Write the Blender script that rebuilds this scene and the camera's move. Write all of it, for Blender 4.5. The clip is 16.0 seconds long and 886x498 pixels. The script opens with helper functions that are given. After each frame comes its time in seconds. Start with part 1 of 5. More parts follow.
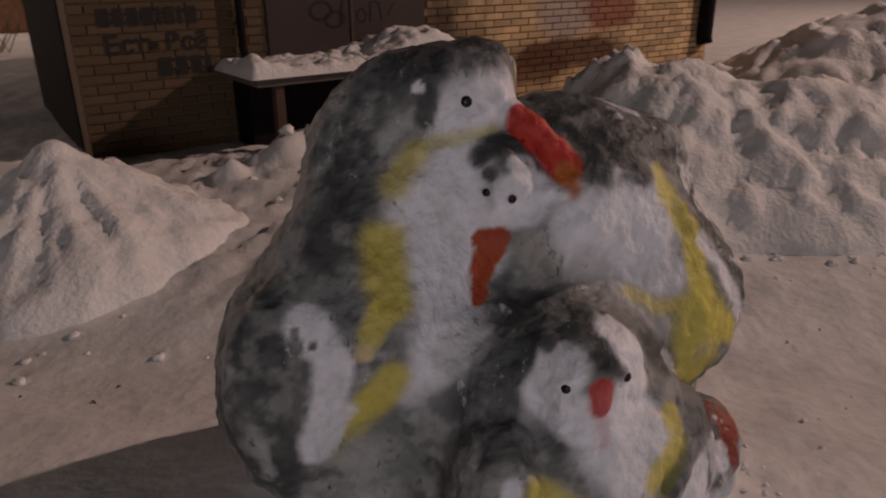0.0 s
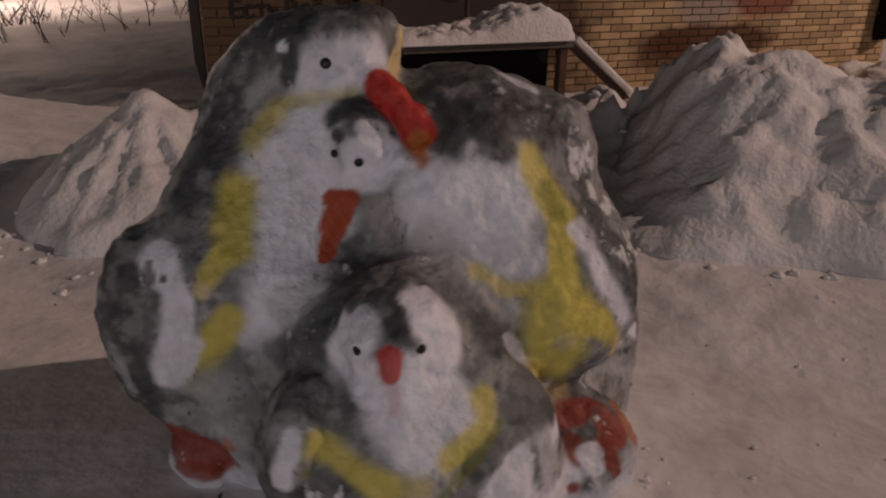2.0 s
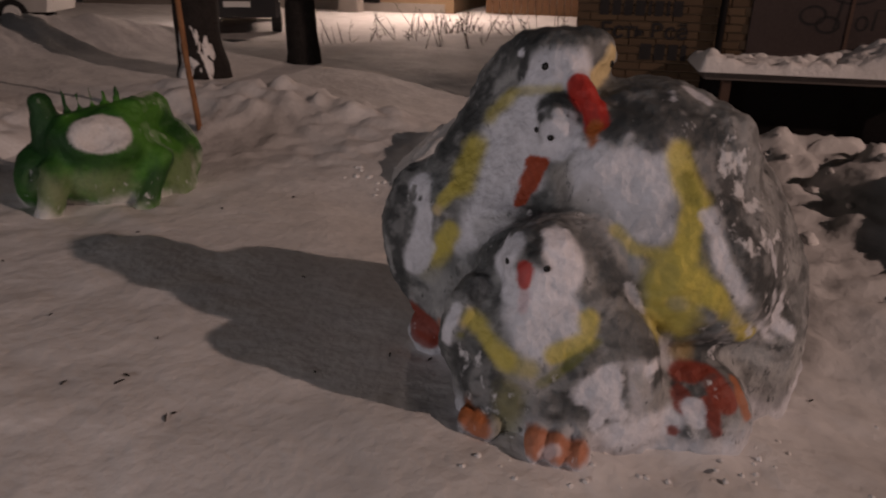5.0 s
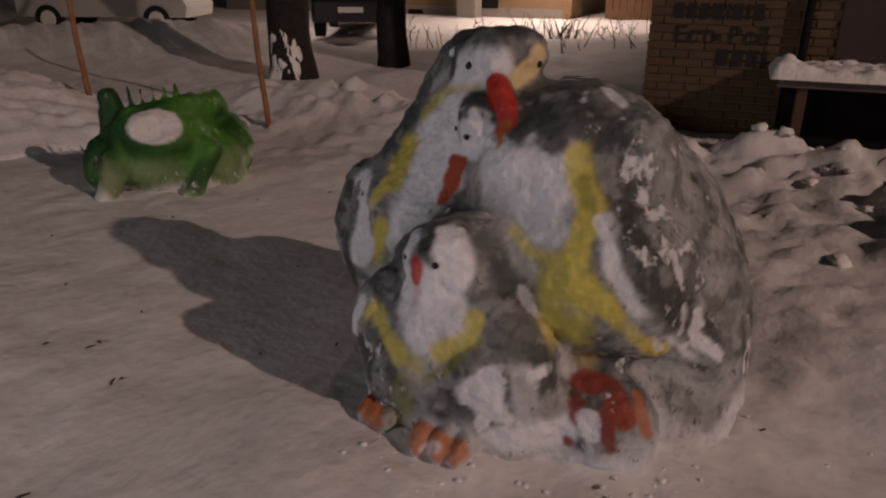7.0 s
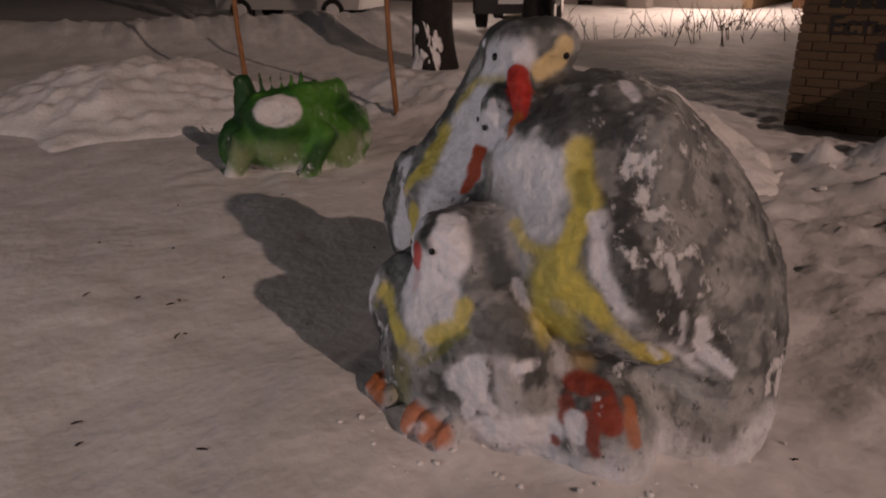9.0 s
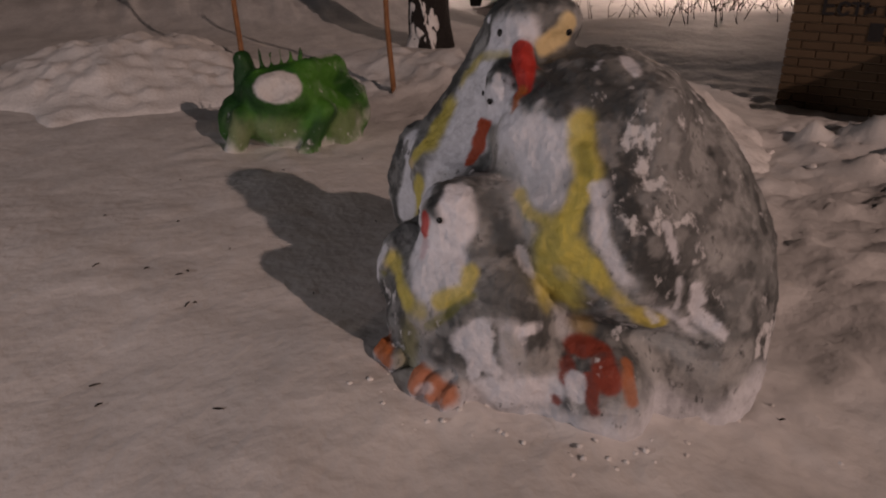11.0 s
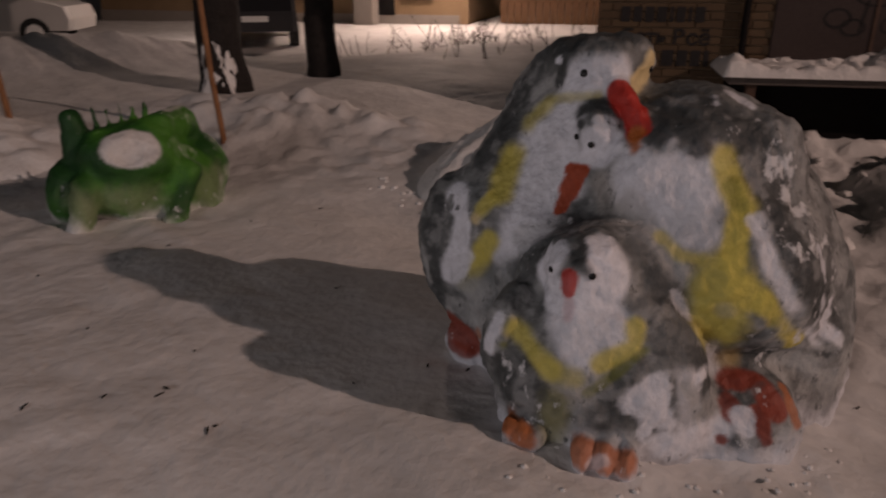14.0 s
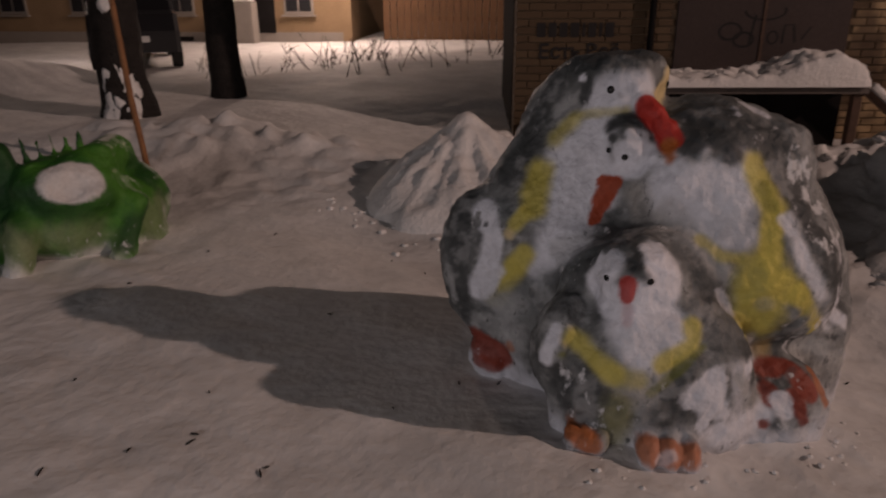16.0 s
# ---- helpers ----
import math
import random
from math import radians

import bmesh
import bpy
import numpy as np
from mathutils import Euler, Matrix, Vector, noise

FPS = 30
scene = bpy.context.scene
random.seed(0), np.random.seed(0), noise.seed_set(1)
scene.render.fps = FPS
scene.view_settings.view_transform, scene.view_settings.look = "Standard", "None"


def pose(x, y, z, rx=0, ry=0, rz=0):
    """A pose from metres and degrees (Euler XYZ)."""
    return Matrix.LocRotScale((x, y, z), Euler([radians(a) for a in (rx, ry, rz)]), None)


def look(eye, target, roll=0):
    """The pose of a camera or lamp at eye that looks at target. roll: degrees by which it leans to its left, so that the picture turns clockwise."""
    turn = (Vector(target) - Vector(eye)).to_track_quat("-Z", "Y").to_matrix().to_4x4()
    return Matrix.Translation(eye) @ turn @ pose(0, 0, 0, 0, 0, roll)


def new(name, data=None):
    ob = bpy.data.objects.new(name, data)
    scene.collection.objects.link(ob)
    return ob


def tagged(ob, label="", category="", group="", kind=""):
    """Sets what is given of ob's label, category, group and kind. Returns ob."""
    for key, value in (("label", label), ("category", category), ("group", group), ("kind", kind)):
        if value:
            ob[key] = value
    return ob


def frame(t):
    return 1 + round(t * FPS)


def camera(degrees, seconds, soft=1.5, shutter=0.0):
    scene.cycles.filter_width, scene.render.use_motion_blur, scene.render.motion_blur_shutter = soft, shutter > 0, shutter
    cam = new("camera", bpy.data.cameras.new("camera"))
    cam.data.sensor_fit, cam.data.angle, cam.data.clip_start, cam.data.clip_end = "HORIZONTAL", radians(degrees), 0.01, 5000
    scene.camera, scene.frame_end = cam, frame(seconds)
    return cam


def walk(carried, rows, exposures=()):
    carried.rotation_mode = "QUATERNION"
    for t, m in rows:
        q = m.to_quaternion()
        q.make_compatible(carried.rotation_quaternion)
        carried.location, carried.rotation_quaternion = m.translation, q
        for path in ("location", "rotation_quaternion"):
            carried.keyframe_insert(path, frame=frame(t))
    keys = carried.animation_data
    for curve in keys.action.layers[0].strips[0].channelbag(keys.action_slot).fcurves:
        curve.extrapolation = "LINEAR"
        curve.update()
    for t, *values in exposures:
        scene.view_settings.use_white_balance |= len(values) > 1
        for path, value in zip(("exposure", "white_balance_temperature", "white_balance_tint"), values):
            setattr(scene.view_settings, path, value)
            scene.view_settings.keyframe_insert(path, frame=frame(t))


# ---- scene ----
cam = camera(63.8, 16.0, soft=2.1, shutter=0.5)
METRES, EYE, TILT, LEAN, TURN = 5.6, 1.5, 0.0, 0.0, 0.0
ROWS = [
    (0.0, 0.0, 0.0, 0.0, -0.13, -21.84, 0.32),
    (0.5, 0.0267, 0.01, -0.003, 4.76, -23.11, 2.11),
    (0.7, 0.0447, 0.0085, -0.0038, 7.31, -24.71, 3.83),
    (1.0, 0.0735, 0.0058, -0.0052, 11.82, -24.91, 1.9),
    (1.2, 0.0887, 0.0071, -0.0065, 12.62, -23.63, 0.62),
    (1.5, 0.1066, 0.01, -0.0077, 14.49, -23.44, 0.1),
    (2.0, 0.1393, 0.0107, -0.005, 14.99, -23.34, -0.8),
    (2.2, 0.1574, 0.0064, -0.0033, 20.15, -23.22, -1.88),
    (2.5, 0.1813, -0.0086, -0.0009, 25.81, -24.32, -0.42),
    (2.7, 0.1890, -0.0187, 0.0006, 28.80, -24.01, -1.59),
    (3.0, 0.1939, -0.0347, 0.0023, 33.23, -23.18, -1.86),
    (3.5, 0.2052, -0.0647, 0.0039, 39.66, -24.57, -0.98),
    (4.0, 0.217, -0.0721, 0.0057, 38.93, -23.85, -1.25),
    (4.5, 0.253, -0.0628, 0.0068, 42.47, -23.03, -1.17),
    (7.0, 0.3791, 0.0526, 0.0048, 58.22, -21.95, -0.24),
    (7.5, 0.3755, 0.0823, 0.0064, 58.71, -21.54, 0.33),
    (7.7, 0.3784, 0.0906, 0.0061, 60.49, -21.10, 1.35),
    (8.0, 0.3901, 0.1054, 0.0052, 67.02, -20.97, 0.99),
    (8.5, 0.4121, 0.1347, 0.0047, 71.95, -21.95, 0.87),
    (11.0, 0.4416, 0.1199, 0.0049, 71.69, -24.03, 0.53),
    (11.5, 0.4391, 0.0866, 0.0042, 70.44, -24.02, -1.67),
    (12.0, 0.4026, 0.0652, 0.0019, 63.28, -24.78, -2.88),
    (12.5, 0.3746, 0.0289, -0.0015, 64.18, -21.91, -1.47),
    (13.0, 0.3518, -0.0219, 0.0037, 60.12, -21.16, -2.4),
    (13.5, 0.3201, -0.0485, 0.0006, 55.68, -20.88, -1.62),
    (14.0, 0.2808, -0.0568, 0.0051, 48.15, -21.47, 0.11),
    (14.5, 0.2563, -0.0835, 0.007, 43.04, -20.8, -0.3),
    (15.0, 0.2352, -0.1114, 0.0102, 41.63, -22.41, 0.78),
    (15.5, 0.2174, -0.1138, 0.0071, 41.08, -21.55, 0.67),
    (16.0, 0.2066, -0.129, 0.0093, 37.63, -20.36, 0.26),
]
walk(cam, [(t, pose(0, 0, EYE, TILT, LEAN, TURN) @ pose(METRES * x, METRES * y, METRES * z, 90 + pitch, roll, yaw)) for t, x, y, z, yaw, pitch, roll in ROWS],
     exposures=[(0.0, 0.0), (1.5, -0.05), (2.5, -0.15), (3.5, -0.2), (7.5, -0.15), (8.5, -0.05), (11.0, -0.05), (12.5, -0.12), (14.0, -0.25), (16.0, -0.28)])


# ---- light ----
world = bpy.data.worlds.new("night_sky")
scene.world = world
world.use_nodes = True
world.node_tree.nodes["Background"].inputs[0].default_value = (1.0, 0.88, 0.82, 1)
world.node_tree.nodes["Background"].inputs[1].default_value = 0.008


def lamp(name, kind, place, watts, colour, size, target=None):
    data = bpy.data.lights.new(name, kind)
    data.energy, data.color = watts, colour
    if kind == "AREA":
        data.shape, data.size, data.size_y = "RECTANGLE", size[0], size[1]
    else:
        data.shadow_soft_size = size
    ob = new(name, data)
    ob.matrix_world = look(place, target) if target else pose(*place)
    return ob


# street lamp that throws the long shadow, lamps by the house and the parked cars across the yard, unseen fill added
# behind the viewer to brighten the birds' fronts
lamp("street_light", "POINT", (20.7, 10.25, 12.4), 10600, (1.0, 0.69, 0.585), 0.18)
lamp("yard_light", "POINT", (-12.8, 12.6, 2.9), 800, (1.0, 0.72, 0.60), 0.6)
lamp("car_park_light", "POINT", (-14.9, 6.4, 2.0), 120, (1.0, 0.74, 0.64), 0.25)
lamp("fill_light", "AREA", (0.9, -7.2, 2.1), 160, (1.0, 0.88, 0.90), (4.0, 1.6), (0.3, 1.8, 0.7))

# ---- numeric helpers ----
RNG = np.random.RandomState(7)
TABLE = RNG.rand(4096)


def value_noise(p, freq=1.0, seed=0):
    """Smooth noise from -1 to 1 at points p (n, 3)."""
    q = np.asarray(p, float) * freq + seed * 17.31
    i = np.floor(q).astype(np.int64)
    f = q - i
    f = f * f * (3 - 2 * f)
    out = 0
    for dx in (0, 1):
        wx = f[:, 0] if dx else 1 - f[:, 0]
        for dy in (0, 1):
            wy = f[:, 1] if dy else 1 - f[:, 1]
            for dz in (0, 1):
                wz = f[:, 2] if dz else 1 - f[:, 2]
                h = ((i[:, 0] + dx) * 73856093) ^ ((i[:, 1] + dy) * 19349663) ^ ((i[:, 2] + dz) * 83492791)
                out = out + wx * wy * wz * TABLE[(h ^ (h >> 13)) & 4095]
    return out * 2 - 1


def fbm(p, freq, octaves=4, seed=0, gain=0.5):
    total, amp = 0, 1.0
    for o in range(octaves):
        total = total + amp * value_noise(p, freq * 2 ** o, seed + o)
        amp *= gain
    return total


def smooth(a, b, x):
    t = np.clip((x - a) / (b - a), 0, 1)
    return t * t * (3 - 2 * t)


def flat3(x, y):
    return np.stack([np.ravel(x), np.ravel(y), np.zeros(np.size(x))], 1)


# ---- materials ----
def material(name, colour, rough=0.7, shine=0.3, metal=0.0, vary=0.15, scale=6.0, fine=60.0, bump=0.3, depth=0.01, tint=None, island=False, attribute="", coat=0.0):
    """A surface with variation at two scales and relief; colour is linear base colour."""
    m = bpy.data.materials.new(name)
    m.use_nodes = True
    n, l = m.node_tree.nodes, m.node_tree.links
    b = n["Principled BSDF"]
    b.inputs["Roughness"].default_value, b.inputs["Metallic"].default_value = rough, metal
    b.inputs["Coat Weight"].default_value, b.inputs["Specular IOR Level"].default_value = coat, shine
    co = n.new("ShaderNodeNewGeometry")
    big, small = n.new("ShaderNodeTexNoise"), n.new("ShaderNodeTexNoise")
    for tex, s in ((big, scale), (small, fine)):
        l.new(co.outputs["Position"], tex.inputs["Vector"])
        tex.inputs["Scale"].default_value, tex.inputs["Detail"].default_value = s, 5
    add = n.new("ShaderNodeMath")
    add.operation = "ADD"
    l.new(big.outputs[0], add.inputs[0]), l.new(small.outputs[0], add.inputs[1])
    fac = add.outputs[0]
    rng = n.new("ShaderNodeMapRange")
    rng.inputs[1].default_value, rng.inputs[2].default_value = 0.6, 1.4
    rng.inputs[3].default_value, rng.inputs[4].default_value = 1 - vary, 1 + vary
    l.new(fac, rng.inputs[0])
    value = rng.outputs[0]
    if island:
        ri = n.new("ShaderNodeMapRange")
        ri.inputs[3].default_value, ri.inputs[4].default_value = 0.72, 1.2
        info = n.new("ShaderNodeObjectInfo") if island == "object" else co
        l.new(info.outputs["Random" if island == "object" else "Random Per Island"], ri.inputs[0])
        mul = n.new("ShaderNodeMath")
        mul.operation = "MULTIPLY"
        l.new(value, mul.inputs[0]), l.new(ri.outputs[0], mul.inputs[1])
        value = mul.outputs[0]
    if attribute:
        source = n.new("ShaderNodeAttribute")
        source.attribute_name = attribute
        base = source.outputs["Color"]
    else:
        mix = n.new("ShaderNodeMix")
        mix.data_type = "RGBA"
        mix.inputs[6].default_value = (*colour, 1)
        mix.inputs[7].default_value = (*(tint or colour), 1)
        l.new(big.outputs[0], mix.inputs[0])
        base = mix.outputs[2]
    scaled = n.new("ShaderNodeVectorMath")
    scaled.operation = "SCALE"
    l.new(base, scaled.inputs[0]), l.new(value, scaled.inputs["Scale"])
    l.new(scaled.outputs[0], b.inputs["Base Color"])
    relief = n.new("ShaderNodeBump")
    relief.inputs["Strength"].default_value, relief.inputs["Distance"].default_value = bump, depth
    l.new(fac, relief.inputs["Height"]), l.new(relief.outputs[0], b.inputs["Normal"])
    return m


SNOW = material("trodden_snow", (0.58, 0.57, 0.56), 0.75, vary=0.12, scale=2.6, fine=15, bump=0.36, depth=0.035, tint=(0.80, 0.79, 0.78))
SNOW_PILE = material("shovelled_snow", (0.70, 0.69, 0.68), 0.75, vary=0.10, scale=4, fine=30, bump=0.6, depth=0.02, tint=(0.84, 0.83, 0.82))
PAINT = material("painted_snow", (1, 1, 1), 0.58, vary=0.16, scale=14, fine=40, bump=0.55, depth=0.016, attribute="paint")


def worn_paint(m):
    """Bare snow showing through the paint, and flecks of dark paint, each with crisp ragged edges."""
    n, l = m.node_tree.nodes, m.node_tree.links
    b = n["Principled BSDF"]
    colour = b.inputs["Base Color"].links[0].from_socket
    geo, source, split = n.new("ShaderNodeNewGeometry"), n.new("ShaderNodeAttribute"), n.new("ShaderNodeSeparateColor")
    source.attribute_name = "worn"
    l.new(source.outputs["Color"], split.inputs[0])
    for channel, scale, tone in ((0, 19.0, (0.70, 0.71, 0.73, 1)), (1, 30.0, (0.045, 0.05, 0.05, 1))):
        place = n.new("ShaderNodeVectorMath")
        place.operation = "MULTIPLY_ADD"
        place.inputs[1].default_value, place.inputs[2].default_value = (1, 1, 0.62), (channel * 3.1, 0.4, 0)
        l.new(geo.outputs["Position"], place.inputs[0])
        tex = n.new("ShaderNodeTexNoise")
        tex.inputs["Scale"].default_value, tex.inputs["Detail"].default_value, tex.inputs["Roughness"].default_value = scale, 7, 0.62
        l.new(place.outputs[0], tex.inputs["Vector"])
        add = n.new("ShaderNodeMath")
        add.operation = "MULTIPLY_ADD"
        add.inputs[1].default_value = 0.34
        l.new(split.outputs[channel], add.inputs[0]), l.new(tex.outputs[0], add.inputs[2])
        edge = n.new("ShaderNodeMapRange")
        edge.inputs[1].default_value, edge.inputs[2].default_value = 0.69, 0.79
        edge.inputs[3].default_value, edge.inputs[4].default_value = 0, 0.85
        l.new(add.outputs[0], edge.inputs[0])
        mix = n.new("ShaderNodeMix")
        mix.data_type = "RGBA"
        mix.inputs[7].default_value = tone
        l.new(edge.outputs[0], mix.inputs[0]), l.new(colour, mix.inputs[6])
        colour = mix.outputs[2]
    l.new(colour, b.inputs["Base Color"])


worn_paint(PAINT)
BLACK = material("black_plastic", (0.012, 0.012, 0.013), 0.35, vary=0.1, bump=0.05)
BRICK = material("yellow_brick", (0.45, 0.32, 0.18), 0.85, vary=0.2, scale=3, fine=55, tint=(0.54, 0.39, 0.22), island="object")
BRICK_FAR = material("yellow_brick_rows", (0.45, 0.32, 0.18), 0.85, vary=0.2, scale=3, fine=55, tint=(0.54, 0.39, 0.22), island=True)


def weathered_and_shaded(m):
    """Old paint, rust and painted-in shade on the bricks: patches with ragged edges at their places on the wall."""
    n, l = m.node_tree.nodes, m.node_tree.links
    b = n["Principled BSDF"]
    colour = b.inputs["Base Color"].links[0].from_socket
    geo = n.new("ShaderNodeNewGeometry")
    rough = n.new("ShaderNodeTexNoise")
    rough.inputs["Scale"].default_value, rough.inputs["Detail"].default_value = 3.5, 6
    l.new(geo.outputs["Position"], rough.inputs["Vector"])
    for s, z, rs, rz, patch, strength in ((4.7, 1.0, 0.55, 0.40, (0.33, 0.29, 0.27), 0.75), (5.5, 1.0, 0.50, 0.32, (0.22, 0.06, 0.04), 0.8),
                                          (4.75, 0.48, 1.0, 0.20, (0.07, 0.025, 0.012), 0.9), (4.3, 0.36, 0.5, 0.22, (0.09, 0.035, 0.015), 0.8), (2.8, 0.9, 0.22, 0.4, (0.05, 0.035, 0.03), 0.7),
                                          # shade over the left part of the wall, coloured into the bricks
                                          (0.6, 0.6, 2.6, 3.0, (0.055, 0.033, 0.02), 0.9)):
        x, y = -2.284 + s * 0.8039, 6.148 + s * 0.5948
        sub, dot, up = n.new("ShaderNodeVectorMath"), n.new("ShaderNodeVectorMath"), n.new("ShaderNodeVectorMath")
        sub.operation, dot.operation, up.operation = "SUBTRACT", "DOT_PRODUCT", "DOT_PRODUCT"
        sub.inputs[1].default_value = (x, y, z)
        dot.inputs[1].default_value = (0.8039 / rs, 0.5948 / rs, 0)
        up.inputs[1].default_value = (0, 0, 1 / rz)
        l.new(geo.outputs["Position"], sub.inputs[0]), l.new(sub.outputs[0], dot.inputs[0]), l.new(sub.outputs[0], up.inputs[0])
        both = n.new("ShaderNodeCombineXYZ")
        l.new(dot.outputs["Value"], both.inputs[0]), l.new(up.outputs["Value"], both.inputs[1])
        size = n.new("ShaderNodeVectorMath")
        size.operation = "LENGTH"
        l.new(both.outputs[0], size.inputs[0])
        add = n.new("ShaderNodeMath")
        add.operation = "ADD"
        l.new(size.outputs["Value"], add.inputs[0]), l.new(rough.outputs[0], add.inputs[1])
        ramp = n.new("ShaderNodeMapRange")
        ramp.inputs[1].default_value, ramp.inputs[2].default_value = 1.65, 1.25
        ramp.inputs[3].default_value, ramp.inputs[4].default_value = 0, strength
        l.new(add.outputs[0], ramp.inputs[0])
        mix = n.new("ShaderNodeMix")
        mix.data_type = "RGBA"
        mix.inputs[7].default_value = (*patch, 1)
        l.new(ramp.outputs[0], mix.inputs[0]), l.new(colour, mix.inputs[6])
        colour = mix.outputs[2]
    l.new(colour, b.inputs["Base Color"])


weathered_and_shaded(BRICK), weathered_and_shaded(BRICK_FAR)
MORTAR = material("mortar", (0.20, 0.14, 0.09), 0.95, vary=0.2, scale=5, fine=70)
# near-black colour of dark parts, also carrying the shade on the side wall
DARK_WALL = material("dark_parts_and_shade", (0.012, 0.011, 0.011), 0.95, shine=0.05, vary=0.25, scale=3, fine=40)
STEEL = material("brown_steel_sheet", (0.055, 0.038, 0.034), 0.6, metal=0.0, vary=0.2, scale=2.5, fine=30, bump=0.15, tint=(0.04, 0.03, 0.028))
RUST = material("rusty_metal", (0.09, 0.055, 0.04), 0.8, vary=0.3, scale=8, fine=60)
SPRAY = material("black_spray_paint", (0.018, 0.016, 0.016), 0.7, vary=0.3, scale=12, fine=60, bump=0.1)
WOOD = material("raw_wood", (0.22, 0.10, 0.045), 0.8, vary=0.3, scale=9, fine=80, tint=(0.30, 0.15, 0.07))
GREYWOOD = material("weathered_wood", (0.13, 0.11, 0.10), 0.85, vary=0.3, scale=9, fine=80)
BARK = material("dark_bark", (0.028, 0.024, 0.022), 0.95, vary=0.4, scale=9, fine=45, bump=0.9, depth=0.03)
WEED = material("dry_stalks", (0.05, 0.038, 0.03), 0.9, vary=0.3)
TWIG = material("dark_twigs", (0.03, 0.025, 0.022), 0.9, vary=0.3)
STUCCO = material("yellow_stucco", (0.17, 0.115, 0.065), 0.9, vary=0.12, scale=1.5, fine=20, tint=(0.21, 0.145, 0.085))
TRIM = material("pale_trim", (0.20, 0.18, 0.16), 0.8, vary=0.1)
FENCE = material("brown_fence_boards", (0.085, 0.045, 0.022), 0.85, vary=0.25, scale=3, fine=40, island=True)
GLASS_DARK = material("dark_window_glass", (0.02, 0.02, 0.022), 0.12, vary=0.05, bump=0.02)
CAR_WHITE = material("silver_car_paint", (0.48, 0.47, 0.45), 0.3, vary=0.05, bump=0.02, coat=0.5)
CAR_DARK = material("dark_car_paint", (0.02, 0.02, 0.023), 0.3, vary=0.05, bump=0.02, coat=0.5)
RUBBER = material("tyre_rubber", (0.02, 0.02, 0.02), 0.9, vary=0.1)
PLATE = material("white_plate", (0.7, 0.7, 0.68), 0.5, vary=0.05, bump=0.02)


# ---- mesh helpers ----
def mesh_object(name, verts, faces, mat, parent=None, label="", shade=False):
    me = bpy.data.meshes.new(name)
    me.from_pydata([tuple(map(float, v)) for v in verts], [], [tuple(map(int, f)) for f in faces])
    for m in mat if isinstance(mat, (list, tuple)) else [mat]:
        me.materials.append(m)
    if shade:
        me.polygons.foreach_set("use_smooth", [True] * len(me.polygons))
    me.update()
    ob = new(name, me)
    if parent is not None:
        ob.parent = parent
    if label:
        ob["label"] = label
    return ob


def part(name, bm, mat, parent=None, label="", shade=False):
    me = bpy.data.meshes.new(name)
    bmesh.ops.recalc_face_normals(bm, faces=bm.faces)
    bm.to_mesh(me)
    bm.free()
    me.materials.append(mat)
    if shade:
        me.polygons.foreach_set("use_smooth", [True] * len(me.polygons))
    ob = new(name, me)
    if parent is not None:
        ob.parent = parent
    if label:
        ob["label"] = label
    return ob


def empty(name, place, turn=0.0):
    ob = new(name)
    ob.matrix_world = pose(*place, 0, 0, turn)
    return ob


def add_box(bm, lo, hi, bevel=0.0, m=None):
    geo = bmesh.ops.create_cube(bm, size=1.0)
    vs = geo["verts"]
    size = [h - l for l, h in zip(lo, hi)]
    mid = [(h + l) / 2 for l, h in zip(lo, hi)]
    bmesh.ops.scale(bm, vec=size, verts=vs)
    bmesh.ops.translate(bm, vec=mid, verts=vs)
    if m is not None:
        bmesh.ops.transform(bm, matrix=m, verts=vs)
    if bevel:
        edges = list({e for v in vs for e in v.link_edges})
        bmesh.ops.bevel(bm, geom=edges, offset=bevel, segments=2, affect="EDGES", profile=0.6)
    return bm


def box(lo, hi, bevel=0.0, m=None):
    return add_box(bmesh.new(), lo, hi, bevel, m)


def tube_data(points, radii, sides=8, rough=0.0, seed=0):
    """Verts and faces of a tapered tube along points, closed at both ends."""
    verts, faces = [], []
    rnd = random.Random(seed)
    pts = [Vector(p) for p in points]
    for i, p in enumerate(pts):
        d = (pts[min(i + 1, len(pts) - 1)] - pts[max(i - 1, 0)]).normalized()
        a = d.orthogonal().normalized() if abs(d.z) < 0.9 else Vector((1, 0, 0))
        a = (a - d * a.dot(d)).normalized()
        b = d.cross(a)
        for k in range(sides):
            w = 2 * math.pi * k / sides
            r = radii[i] * (1 + rough * (rnd.random() - 0.5))
            verts.append(p + a * math.cos(w) * r + b * math.sin(w) * r)
    for i in range(len(pts) - 1):
        for k in range(sides):
            k2 = (k + 1) % sides
            faces.append((i * sides + k, i * sides + k2, (i + 1) * sides + k2, (i + 1) * sides + k))
    faces.append(tuple(range(sides))[::-1])
    faces.append(tuple((len(pts) - 1) * sides + k for k in range(sides)))
    return verts, faces


def tube(name, points, radii, mat, sides=8, parent=None, rough=0.0, seed=0, label=""):
    v, f = tube_data(points, radii, sides, rough, seed)
    return mesh_object(name, v, f, mat, parent, label, True)


def merge(chunks):
    verts, faces = [], []
    for v, f in chunks:
        k = len(verts)
        verts += list(v)
        faces += [tuple(i + k for i in q) for q in f]
    return verts, faces


# ---- ground ----
WALL_FOOT, WALL_ANGLE = Vector((-2.284, 6.148, 0)), 36.5
WU = np.array([math.cos(radians(WALL_ANGLE)), math.sin(radians(WALL_ANGLE))])
WN = np.array([WU[1], -WU[0]])


def wall_frame(x, y):
    dx, dy = x - WALL_FOOT.x, y - WALL_FOOT.y
    return dx * WU[0] + dy * WU[1], dx * WN[0] + dy * WN[1]


